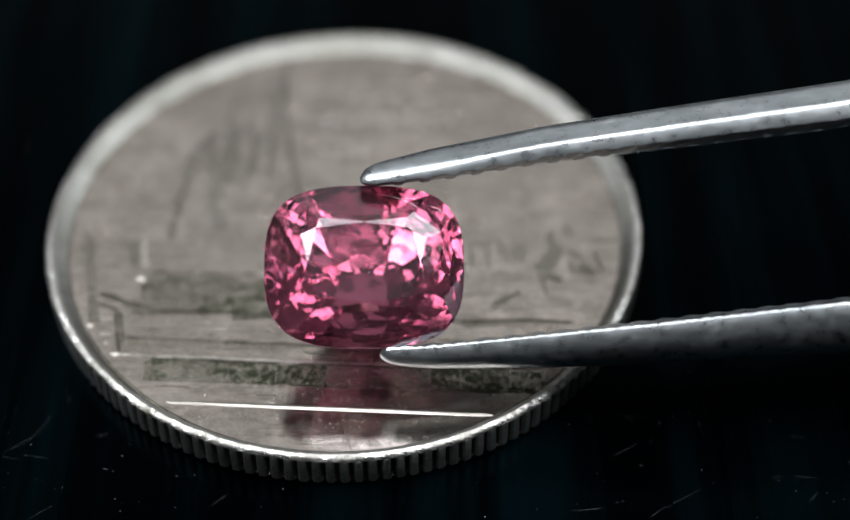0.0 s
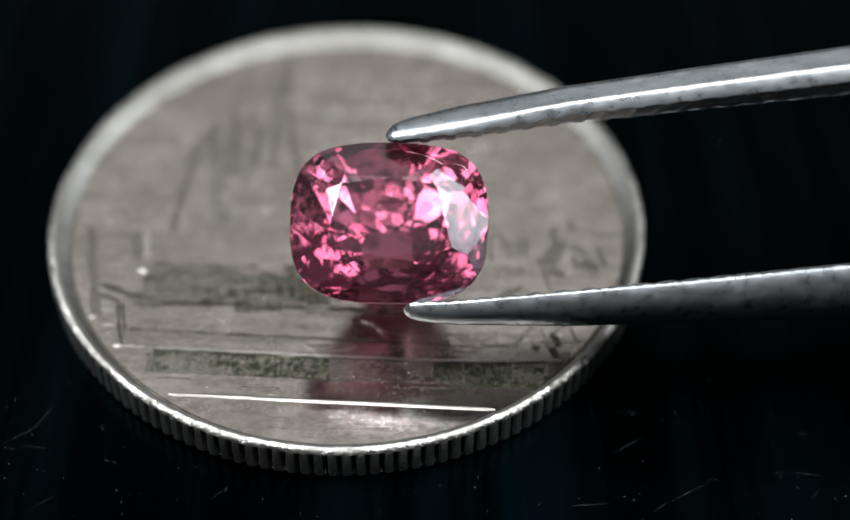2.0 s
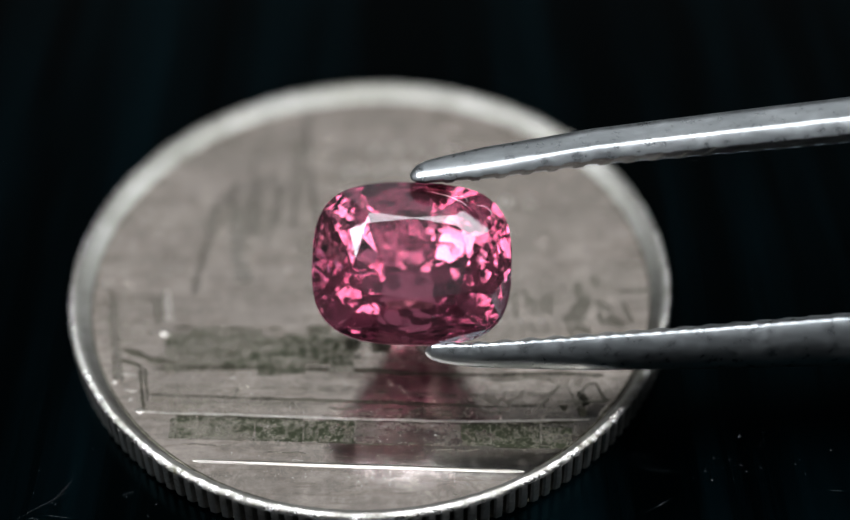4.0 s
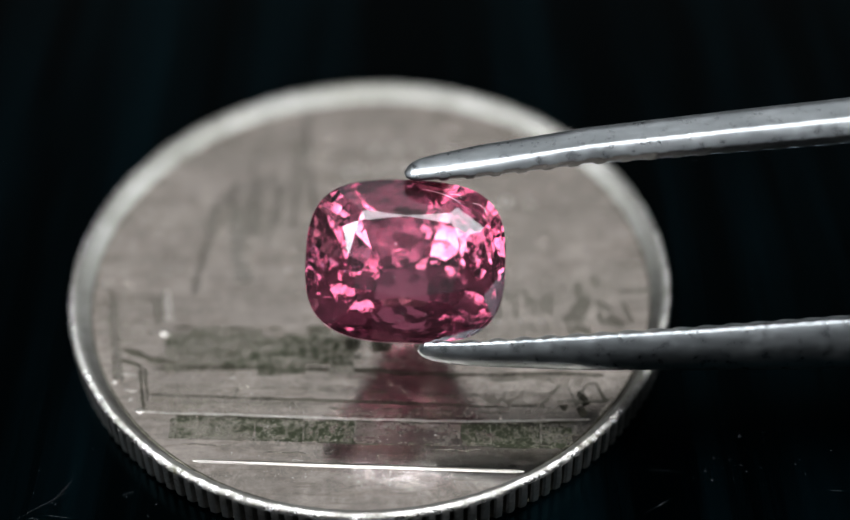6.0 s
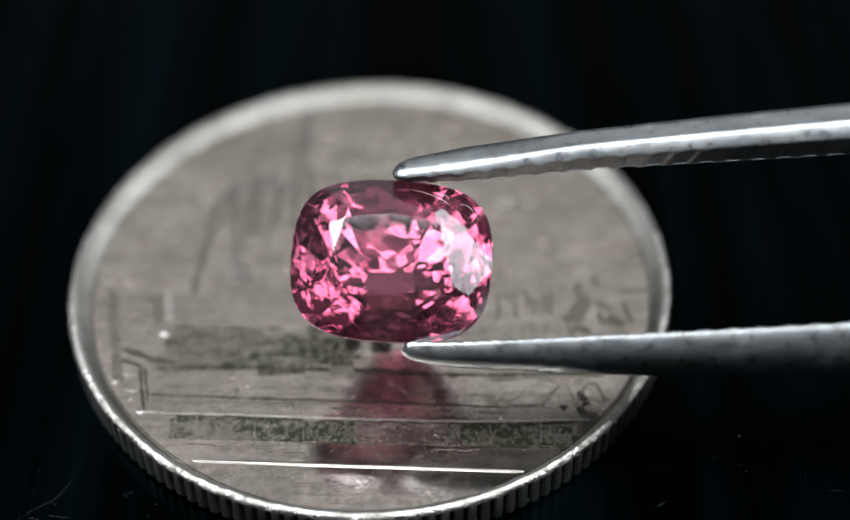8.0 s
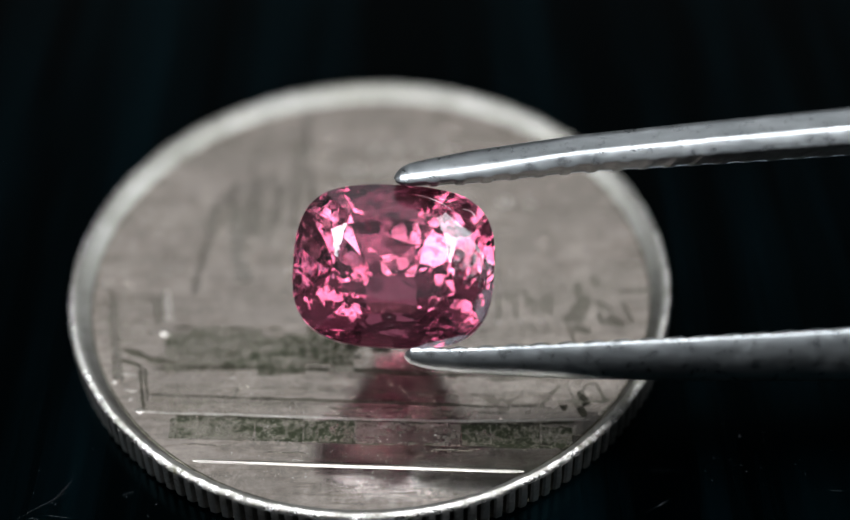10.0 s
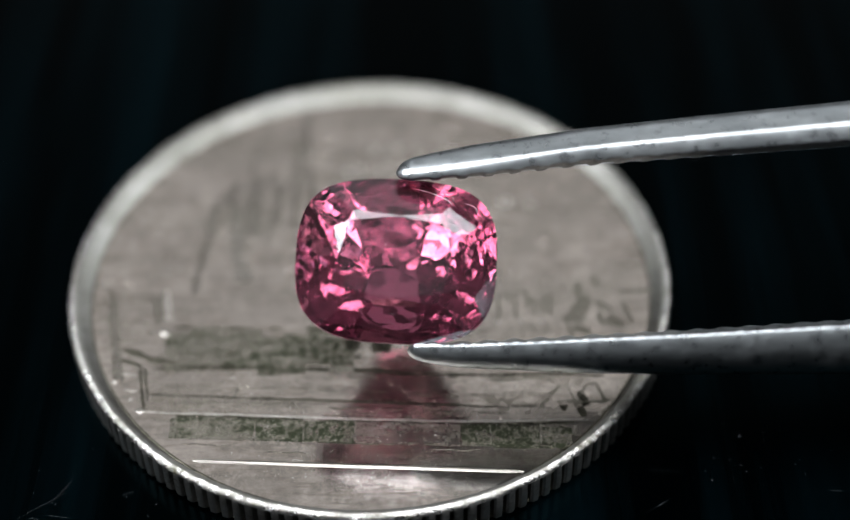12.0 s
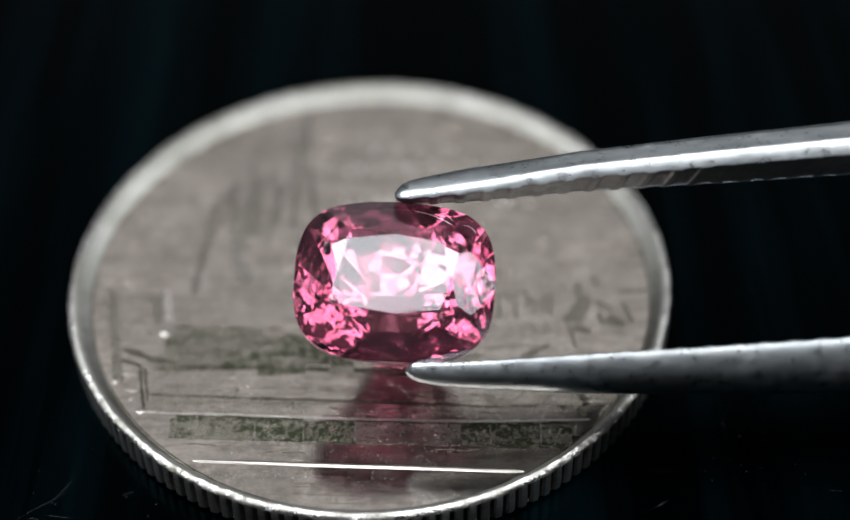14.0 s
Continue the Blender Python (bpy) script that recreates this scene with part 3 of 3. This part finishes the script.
    # unreadable raised lettering as plain bars
    def letters(x0, x1, y, h, n, sl=0.0, up=0.014, mat=FROST):
        w = (x1 - x0) / n
        for k in range(n):
            xa = x0 + k * w + w * rng.uniform(0.3, 0.6)
            yy = y + sl * (xa - x0) + rng.uniform(-0.12, 0.12)
            hh = h * rng.uniform(0.6, 1.1)
            lean = rng.uniform(-0.2, 0.2)
            line("letter_bar", mat, [(xa - lean, yy, rng.uniform(0.6, 1.1)), (xa, yy + hh / 2, rng.uniform(0.8, 1.2)), (xa + lean, yy + hh, rng.uniform(0.6, 1.1))], w, up)
    letters(-1.15, 3.9, 4.8, 0.95, 10)
    letters(-0.2, 3.2, 6.05, 0.6, 7)
    letters(-1.2, 1.0, 3.25, 0.7, 4)
    letters(4.4, 6.0, 3.2, 0.55, 2)
    return coin


build_coin()


# ---- the held stone ----
HELD = 0.957               # size of stone and tweezers against their first plan
GEM_HALF = (3.10, 2.55)     # mm, half length and half width at the girdle


def outline(ps):
    """Support function and touching point of the cushion outline in the direction ps."""
    best = None
    for k in range(720):
        t = math.tau * k / 720
        c, s = math.cos(t), math.sin(t)
        x = GEM_HALF[0] * math.copysign(abs(c) ** (2 / 3.05), c)
        y = GEM_HALF[1] * math.copysign(abs(s) ** (2 / 3.05), s)
        v = x * math.cos(ps) + y * math.sin(ps)
        if best is None or v > best[0]:
            best = (v, (x, y))
    return best


def build_gem():
    crown, girdle, depth = 0.95, 0.09, 2.3
    planes = []

    def tilted(ps, slope, up, lift=0.0):
        h, p = outline(ps)
        n = Vector((math.cos(ps) * math.sin(slope), math.sin(ps) * math.sin(slope), math.cos(slope) * up))
        planes.append((n, n.dot(Vector((p[0], p[1], girdle * up))) + lift))
        return h, p

    for k in range(48):
        ps = math.tau * k / 48
        h, _ = outline(ps)
        planes.append((Vector((math.cos(ps), math.sin(ps), 0)), h))
    corner = math.atan2(GEM_HALF[0], GEM_HALF[1]) * 0.86
    mains = [0, corner, math.pi / 2, math.pi - corner, math.pi, math.pi + corner, 1.5 * math.pi, math.tau - corner]
    # crown: table, eight mains, eight stars, sixteen halves
    planes.append((Vector((0, 0, 1)), crown))
    tips = []
    for i, ps in enumerate(mains):
        inset = (1.38, 1.42, 1.30, 1.42)[i % 4]
        slope = math.atan2(crown - girdle, inset)
        h, p = tilted(ps, slope, 1, -0.03 if i == 1 else 0.005)
        r = math.hypot(*p)
        d = Vector((p[0] / r, p[1] / r))
        # where the line from the middle to the touching point crosses the table's level on this facet
        run = inset / max(d.x * math.cos(ps) + d.y * math.sin(ps), 0.3)
        tips.append(Vector((p[0] - d.x * run, p[1] - d.y * run, crown)))
    for i in range(8):
        a, b = tips[i], tips[(i + 1) % 8]
        e = (b - a).normalized()
        out = Vector((e.y, -e.x, 0))
        slope = radians(17)
        n = out * math.sin(slope) + Vector((0, 0, math.cos(slope)))
        planes.append((n, n.dot(a)))
    for i, ps in enumerate(mains):
        h, p = outline(ps)
        for side in (-1, 1):
            az = ps + side * (0.20, 0.17, 0.16, 0.17)[i % 4]
            sl = radians(42 if (i, side) in ((0, -1), (7, 1)) else 38)
            n = Vector((math.cos(az) * math.sin(sl), math.sin(az) * math.sin(sl), math.cos(sl)))
            planes.append((n, n.dot(Vector((p[0], p[1], girdle + 0.03)))))
    # pavilion: five tiers of slightly uneven facets that flatten towards the culet
    rng = random.Random(844)

    def tier(count, shift, start, angle, uneven=1.0):
        for k in range(count):
            ps = math.tau * (k + shift + rng.uniform(-0.10, 0.10)) / count
            h, p = outline(ps)
            slope = radians(angle + rng.uniform(-uneven, uneven))
            n = Vector((math.cos(ps) * math.sin(slope), math.sin(ps) * math.sin(slope), -math.cos(slope)))
            planes.append((n, n.dot(Vector((p[0], p[1], -girdle - start * rng.uniform(0.95, 1.05))))))
    tier(28, 0.5, 0, 57.225, 4.272)
    tier(16, 0.5, 0.306, 56.27, 1.278)
    tier(16, 0, 0.825, 49.564, 2.596)
    tier(8, 0, 0.621, 54.739, 4.027)
    tier(24, 0.5, 0.919, 56.084, 2.537)
    bm = bmesh.new()
    bmesh.ops.create_cube(bm, size=12.0)
    for n, d in planes:
        l = n.length
        res = bmesh.ops.bisect_plane(bm, geom=list(bm.verts) + list(bm.edges) + list(bm.faces), dist=1e-5, plane_co=n * (d / l / l), plane_no=n, clear_outer=True)
        cut = [g for g in res["geom_cut"] if isinstance(g, bmesh.types.BMEdge)]
        if len(cut) > 2:
            bmesh.ops.contextual_create(bm, geom=cut)
    bmesh.ops.remove_doubles(bm, verts=bm.verts, dist=2e-4)
    bmesh.ops.recalc_face_normals(bm, faces=bm.faces)
    bmesh.ops.scale(bm, vec=(HELD, HELD, HELD), verts=bm.verts)
    gem = part("gemstone", bm, GEM)
    gem.data.materials.append(PAVILION)
    gem.data.materials.append(GIRDLE)
    for f in gem.data.polygons:
        f.material_index = 2 if abs(f.normal.z) < 0.02 else 1 if f.normal.z < 0 else 0

    def on_crown(x, y):
        """Height of the crown over a point of the plan."""
        return HELD * min((d - n.x * x / HELD - n.y * y / HELD) / n.z for n, d in planes if n.z > 0.05)

    rng = random.Random(8)

    def bubble(name, label, at, turn, size):
        """A thin cleft of air inside the stone: a closed shell that faces inwards."""
        b = bmesh.new()
        m = Matrix.Translation(at) @ Euler(turn).to_matrix().to_4x4() @ Matrix.Diagonal((*size, 1))
        bmesh.ops.create_icosphere(b, subdivisions=2, radius=1.0, matrix=m)
        for v in b.verts:
            v.co += 0.12 * min(size[0], size[1]) * noise.noise_vector(v.co * 9.0)
        bmesh.ops.reverse_faces(b, faces=b.faces)
        part(name, b, GEM, gem, label)

    # a veil of feathers under the table, a cloud of small clefts, and pale needles and specks at the surface
    for k in range(7):
        bubble("feather_flaw", "pale feathery flaw", (rng.uniform(-0.85, -0.1), rng.uniform(0.45, 1.35), rng.uniform(-0.2, 0.3)), (rng.uniform(-0.5, 0.5), rng.uniform(-0.5, 0.5), rng.uniform(-1.4, -0.7)), (rng.uniform(0.10, 0.32), rng.uniform(0.015, 0.05), 0.012))
    bubble("feather_flaw", "pale feathery flaw", (0.3, 0.56, 0.1), (0.3, 0.0, 0.05), (0.6, 0.03, 0.012))
    for k in range(16):
        bubble("cleft", "small pale cleft", (rng.gauss(-1.1, 0.35), rng.gauss(-1.15, 0.28), rng.uniform(-0.3, 0.2)), (rng.uniform(0, 3), rng.uniform(0, 3), rng.uniform(0, 3)), (rng.uniform(0.03, 0.10), rng.uniform(0.03, 0.08), 0.01))
    for x0, y0, x1, y1, w in ((0.39, 2.14, 1.68, 1.62, 0.006), (1.90, 1.75, 2.33, 1.49, 0.005), (1.2, 2.0, 1.6, 1.84, 0.004)):
        b = bmesh.new()
        path = []
        for k in range(9):
            f = k / 8
            x, y = x0 + (x1 - x0) * f, y0 + (y1 - y0) * f
            x, y = x + 0.09 * math.sin(math.pi * f) + rng.uniform(-0.008, 0.008), y + 0.09 * math.sin(math.pi * f)
            path.append(Vector((x, y, on_crown(x, y) + 0.002)))
        side = Vector((-(y1 - y0), x1 - x0, 0)).normalized()
        rows = []
        for k, p in enumerate(path):
            half = w * (0.25 if k in (0, 8) else 0.7 + 0.3 * rng.random())
            rows.append([b.verts.new(p - side * half), b.verts.new(p + Vector((0, 0, 0.4 * half))), b.verts.new(p + side * half)])
        for p, q in zip(rows, rows[1:]):
            for i in range(2):
                b.faces.new((p[i], p[i + 1], q[i + 1], q[i]))
        bmesh.ops.recalc_face_normals(b, faces=b.faces)
        part("needle_flaw", b, FLAW, gem, "pale needle-like flaw")
    for k in range(16):
        b = bmesh.new()
        x, y = (rng.gauss(0.05, 0.28), rng.gauss(-1.75, 0.16)) if k < 10 else (rng.uniform(-1.2, 1.6), rng.uniform(-1.5, 0.6))
        bmesh.ops.create_icosphere(b, subdivisions=1, radius=rng.uniform(0.005, 0.010), matrix=Matrix.Translation((x, y, on_crown(x, y))))
        part("speck", b, FLAW, gem, "tiny white speck")
    # conchoidal chips along one corner of the girdle
    for k in range(7):
        b = bmesh.new()
        f = k / 6
        ang = -1.15 + 0.55 * f
        (_, p) = outline(ang)
        m = Matrix.Translation((p[0] * HELD * 0.985, p[1] * HELD * 0.985, 0.10)) @ Matrix.Rotation(ang + 1.57, 4, "Z") @ Matrix.Rotation(rng.uniform(0.4, 0.9), 4, "X") @ Matrix.Diagonal((rng.uniform(0.05, 0.14), rng.uniform(0.015, 0.035), 0.008, 1))
        bmesh.ops.create_icosphere(b, subdivisions=2, radius=1.0, matrix=m)
        for v in b.verts:
            v.co += 0.02 * noise.noise_vector(v.co * 9.0)
        part("chip", b, GIRDLE, gem, "pale chipped edge")
    tagged(gem, "pink cushion-cut faceted gemstone held by steel tweezers", "gemstone")
    return gem


gem = build_gem()


# ---- tweezers ----
PX = 0.01690      # mm


def build_tweezers():
    tw = new("tweezers")
    tagged(tw, "stainless steel tweezers with serrated jaws gripping a gemstone", "tweezers")

    # height and inset of the flank's section, in shares of the thickness
    FLANK = [(0.24, 0), (0.32, 0.0), (0.39, 0.006), (0.43, 0.022), (0.465, 0.054), (0.50, 0.094), (0.60, 0.192), (0.70, 0.293), (0.81, 0.40), (0.92, 0.52), (1.0, 9.0)]

    def forward(x):
        """How far an arm has come towards the eye at x."""
        return 0.025 * max(0.0, x - 3.0)

    def arm(stations, up, name, power, wall):
        """Stations: x, middle y, thickness, width (mm); the inner face is flat and grooved, the outside round."""
        bm, bm2 = bmesh.new(), bmesh.new()
        faces = []
        xs = [s[0] for s in stations]
        dense = []
        x = xs[0]
        while x < 20.0:
            dense.append(x)
            x += 0.05 if x > xs[0] + 0.5 else 0.02
        dense += [20.5, 24, 30, 40, 55, 70, 85, 100, 112]
        rings = []
        seg = 20
        for x in dense:
            cy, th, w = (float(np.interp(x, xs, [s[k] for s in stations])) for k in (1, 2, 3))
            inner = cy - up * th / 2
            # grooves across the inner face
            ph = (x - xs[0]) / 0.82
            rough = noise.noise(Vector((math.floor(ph) * 1.7, up, 0)))
            near = min(1.0, max(0.0, (x - xs[0] - 0.35) / 0.6)) if x < 20 else 0.0
            if up > 0:
                # narrow teeth with wide gaps between them
                tooth = min(1.0, max(0.0, (0.24 + 0.05 * rough - abs(ph % 1.0 - 0.5)) / 0.09))
                g = 0.075 * (1.0 + 0.35 * rough) * (1.0 - tooth) * near * (1.0 - 0.65 * min(1.0, max(0.0, (x - 6.0) / 4.0)))
            else:
                g = 0.09 * (0.5 - 0.5 * math.cos(ph * math.tau)) * (0.8 + 0.4 * rough) * near
            flat = min(1.0, max(0.0, (x - 0.4) / 4)) if up > 0 else 0.0
            chamfer = 0.07 * min(1, th) if up > 0 else 0.16 * min(1, th)
            foot = max(chamfer + 0.6 * g, g + 0.03) if up > 0 else 0.13 * min(1.0, 0.3 + th)
            half = (0.5 * foot + 0.3 * g, 0.15 * chamfer) if up > 0 else (0.5 * foot + 0.3 * g, 0.17 * chamfer)
            ring = []
            for k in range(seg + 1):
                a = math.pi * k / seg
                low = max(wall * th, foot + 0.02)
                c, sn = math.cos(a), max(math.sin(a), 0.0)
                py, pz = low + (th - low) * sn ** (2 / power), abs(c) ** (2 / power) * w / 2
                if flat:
                    # farther back the outside has a broad flat flank
                    fy, inset = FLANK[min(k, seg - k)]
                    py += flat * (fy * th - py)
                    pz += flat * (max(w / 2 - inset * th, 0.0) - pz)
                ring.append((x, inner + up * py, math.copysign(pz, c)))
            m = 8
            ring.append((x, inner + up * foot, -0.498 * w))
            ring.append((x, inner + up * half[0], -0.498 * w + half[1]))
            jaw = []
            for k in range(m + 1):
                edge = (abs(k / m - 0.5) * 2) ** 6
                jaw.append((x, inner + up * (g + 0.045 * min(1, th) * edge), (w - 1.0 * chamfer) * (-0.5 + k / m)))
            rings.append([bm.verts.new(p) for p in ring + [jaw[0]]] + [bm.verts.new(jaw[-1]), bm.verts.new((x, inner + up * half[0], 0.498 * w - half[1])), bm.verts.new((x, inner + up * foot, 0.498 * w))])
            faces.append([bm2.verts.new(p) for p in jaw])
        n = len(rings[0])
        for a, b in zip(rings, rings[1:]):
            for i in range(n):
                j = (i + 1) % n
                if i != seg + 3:
                    bm.faces.new((a[i], a[j], b[j], b[i]))
        bm.faces.new(rings[0])
        bm.faces.new(rings[-1][::-1])
        for a, b in zip(faces, faces[1:]):
            for i in range(len(a) - 1):
                bm2.faces.new((a[i], a[i + 1], b[i + 1], b[i]))
        for mesh in (bm, bm2):
            for v in mesh.verts:
                v.co.z += forward(v.co.x)
            bmesh.ops.rotate(mesh, cent=(0, 0, 0), matrix=Matrix.Rotation(radians(7.5 if up > 0 else 7), 3, "X"), verts=mesh.verts)
            bmesh.ops.recalc_face_normals(mesh, faces=mesh.faces)
            bmesh.ops.scale(mesh, vec=(HELD, HELD, HELD), verts=mesh.verts)
        ob = part(name, bm, STEEL, tw, smooth=80)
        # the upper jaw faces down: its shade is put into a darker steel
        part("serrated_jaw", bm2, SERRATED if up > 0 else STEEL, ob, "dull cross-grooved gripping face", smooth=80)
        return ob

    def st(x, y, th, w):
        # the stretch of an arm that is nearer to the eye is so much smaller
        k = 1 - forward((x - 672) * PX) / 44.2
        return ((x - 784) * PX * k + 112 * PX, (480 - y) * PX * k + 12 * PX, th * PX * k, w * k)
    upper = [st(664, 330, 6, 0.25), st(668, 329, 20, 0.5), st(676, 326, 31, 0.75), st(690, 323, 41, 0.95), st(720, 318, 49, 1.15), st(800, 303, 60, 1.5), st(1000, 266, 67, 2.2), st(1250, 230, 74, 2.8), st(1568, 186, 82, 3.4)]
    lower = [st(701, 654, 6, 0.25), st(705, 654, 18, 0.5), st(713, 654, 29, 0.75), st(730, 655, 37, 0.95), st(760, 656, 43, 1.15), st(800, 656, 48, 1.4), st(900, 651, 58, 1.8), st(1000, 646, 68, 2.2), st(1200, 632, 80, 2.8), st(1568, 602, 102, 3.4)]
    # beyond the view the arms bow out and run back to a common end
    upper += [(24, 6.9, 1.5, 4.0), (40, 9.3, 1.6, 6), (70, 9.8, 1.6, 8), (100, 7.2, 1.6, 9), (112, 6.0, 1.6, 8)]
    lower += [(24, -0.6, 1.75, 4.0), (40, -0.4, 1.6, 6), (70, 1.2, 1.6, 8), (100, 3.6, 1.6, 9), (112, 4.5, 1.6, 8)]
    arm(upper, 1, "upper_arm", 1.5, 0.24)
    arm(lower, -1, "lower_arm", 2.3, 0.08)
    return tw


tweezers = build_tweezers()


# ---- dust and scratches on the sheet ----
def build_sheet_marks():
    rng = random.Random(11)
    bm = bmesh.new()
    lines = [((9.68, -10.93), (11.17, -10.06)), ((6.87, -10.97), (8.26, -10.84)), ((13.68, -9.71), (14.63, -9.84)), ((-10.6, -9.1), (-9.0, -8.0)), ((-9.6, -8.6), (-8.9, -7.4))]
    for _ in range(45):
        x, y, a, l = rng.uniform(-16, 17), rng.uniform(-14, -7), rng.uniform(-0.3, 0.8), rng.uniform(0.3, 1.3)
        if math.hypot(x, y) > 10.4:
            lines.append(((x, y), (x + l * math.cos(a), y + l * math.sin(a))))
    for (x0, y0), (x1, y1) in lines:
        d = math.hypot(x1 - x0, y1 - y0)
        nx, ny = -(y1 - y0) / d * 0.004, (x1 - x0) / d * 0.004
        mx, my = (x0 + x1) / 2 + ny * 6, (y0 + y1) / 2 - nx * 6
        v = [bm.verts.new(c) for c in ((x0, y0, 0.004), (mx - nx, my - ny, 0.004), (x1, y1, 0.004), (mx + nx, my + ny, 0.004))]
        bm.faces.new(v)
    part("scratches", bm, SCRATCH)
    tagged(bpy.data.objects["scratches"], "fine pale scratches on black acrylic", "scratches", kind="stuff")
    bm = bmesh.new()
    for k in range(620):
        x, y = (rng.uniform(-22, 22), rng.uniform(-16, 14)) if k < 200 else (rng.uniform(-17, 17), rng.uniform(-15, -6))
        if math.hypot(x, y) < 10.2:
            continue
        r = rng.choice((0.006, 0.008, 0.010, 0.014))
        bmesh.ops.create_icosphere(bm, subdivisions=1, radius=r, matrix=Matrix.Translation((x, y, r)))
    part("dust", bm, DUST)
    tagged(bpy.data.objects["dust"], "tiny pale dust specks on black acrylic", "dust", kind="stuff")


build_sheet_marks()


def build_coin_dust():
    rng = random.Random(21)
    bm = bmesh.new()
    for _ in range(260):
        a, r = rng.uniform(0, math.tau), 8.5 * math.sqrt(rng.random())
        x, y = r * math.cos(a), r * math.sin(a)
        if y > -3.5 and rng.random() < 0.7:
            continue
        q = rng.choice((0.008, 0.01, 0.012, 0.02))
        m = Matrix.Translation((x, y, FIELD_Z + 0.03)) @ Matrix.Diagonal((rng.uniform(0.6, 2.5), rng.uniform(0.6, 1.2), 0.7, 1))
        bmesh.ops.create_icosphere(bm, subdivisions=1, radius=q, matrix=m)
    for _ in range(560):
        x, y = rng.gauss(1.2, 2.2), rng.uniform(-8.7, -6.0)
        if math.hypot(x, y + 0.4) > 8.9:
            continue
        q = rng.choice((0.003, 0.004, 0.005, 0.006, 0.009))
        m = Matrix.Translation((x, y, FIELD_Z + 0.025)) @ Matrix.Rotation(rng.uniform(0, 3), 4, "Z") @ Matrix.Diagonal((rng.uniform(0.7, 3.5), 0.8, 0.7, 1))
        bmesh.ops.create_icosphere(bm, subdivisions=1, radius=q, matrix=m)
    for _ in range(6):
        x, y, a = rng.uniform(-3, 5), rng.uniform(-8, -5.5), rng.uniform(0, 3.1)
        prev = None
        for k in range(7):
            a += rng.uniform(-0.5, 0.5)
            x, y = x + 0.06 * math.cos(a), y + 0.06 * math.sin(a)
            cur = [bm.verts.new((x - 0.004 * math.sin(a), y + 0.004 * math.cos(a), FIELD_Z + 0.05)), bm.verts.new((x + 0.004 * math.sin(a), y - 0.004 * math.cos(a), FIELD_Z + 0.05)), bm.verts.new((x, y, FIELD_Z + 0.06))]
            if prev:
                for i in range(3):
                    bm.faces.new((prev[i], prev[(i + 1) % 3], cur[(i + 1) % 3], cur[i]))
            prev = cur
    tagged(part("lint", bm, LINT), "specks of pale dust and lint on a coin", "dust", kind="stuff")


build_coin_dust()


# ---- motion ----
FOCAL = 2734.13
# seconds, the stone's middle across and down the view (in a view 1568 x 960), distance (mm), turn in view, lift of the table, swing (degrees)
GRIP_START = [
    (0.0, 672, 492, 44.2, 0.0, 9, 2), (0.2, 672, 480, 44.2, -0.3, 8, 2), (0.4, 671, 468, 44.2, -0.6, 15, 0), (0.5, 672, 466, 44.2, -0.7, 13, -1), (1.0, 688, 454, 44.2, -0.5, 13, -1),
    (1.3, 688, 438, 44.5, -0.6, 10, 0), (1.5, 686, 427, 44.8, -0.6, 9, 1.5), (1.6, 688, 430, 44.7, -0.6, 15.5, 0), (1.8, 690, 435, 44.6, -0.6, 11, 0)]
GRIP_BUMP = [
    (2.0, 718, 411, 44.5, -0.8, 9, 0), (2.2, 780, 337, 44.7, -2.2, 12, 4), (2.3, 782, 332, 44.7, -2.4, 13, 4.5), (2.5, 790, 372, 44.5, -2.4, 12, 4.5),
    (3.0, 799, 536, 44.7, -0.9, 7, 5), (3.5, 764, 493, 44.5, -1.2, 10, -1), (4.0, 760, 486, 44.2, -1.7, 9, 1), (4.2, 762, 479, 44.2, -1.8, 8, 1)]
GRIP_HOLD = [
    (6.3, 740, 482, 44.1, -2.5, 9, -1), (6.5, 732, 482, 44.1, -2.8, 13, -2), (7.0, 723, 490, 43.9, -3.8, 16, 0), (7.5, 727, 475, 43.7, -2.8, 7, 0), (8.0, 722, 481, 43.9, -3.4, 13, -2), (8.2, 725, 469, 43.9, -3.0, 9, -1),
    (10.3, 727, 492, 43.8, -3.2, 11, -1), (10.5, 729, 475, 43.9, -3.0, 7, 0), (11.0, 718, 491, 43.6, -3.6, 13, -2), (11.5, 724, 502, 43.8, -3.3, 13, -2), (12.0, 731, 482, 43.8, -2.9, 8, 0), (12.5, 727, 494, 43.7, -2.9, 7, 0),
    (13.0, 736, 489, 43.9, -3.1, 8, 0), (13.5, 730, 513, 43.8, -3.3, 13, -2), (14.0, 728, 520, 43.8, -2.9, 16, 0)]


def camera_at(t):
    """The camera's pose at t, between its rows."""
    rows = CAMERA_ROWS
    for (ta, a), (tb, b) in zip(rows, rows[1:]):
        if ta <= t <= tb:
            return a.lerp(b, (t - ta) / (tb - ta))
    return rows[-1][1]


def motions():
    rows = []
    for t, x, y, d, turn, lift, swing in GRIP_START + GRIP_BUMP + GRIP_HOLD:
        m = camera_at(t)
        at = Matrix.Translation(((x - 784) / FOCAL * d * MM, (480 - y) / FOCAL * d * MM, -d * MM))
        rows.append((t, m @ at @ pose(0, 0, 0, -lift, swing, turn)))
    walk(gem, rows)
    walk(tweezers, rows)


motions()
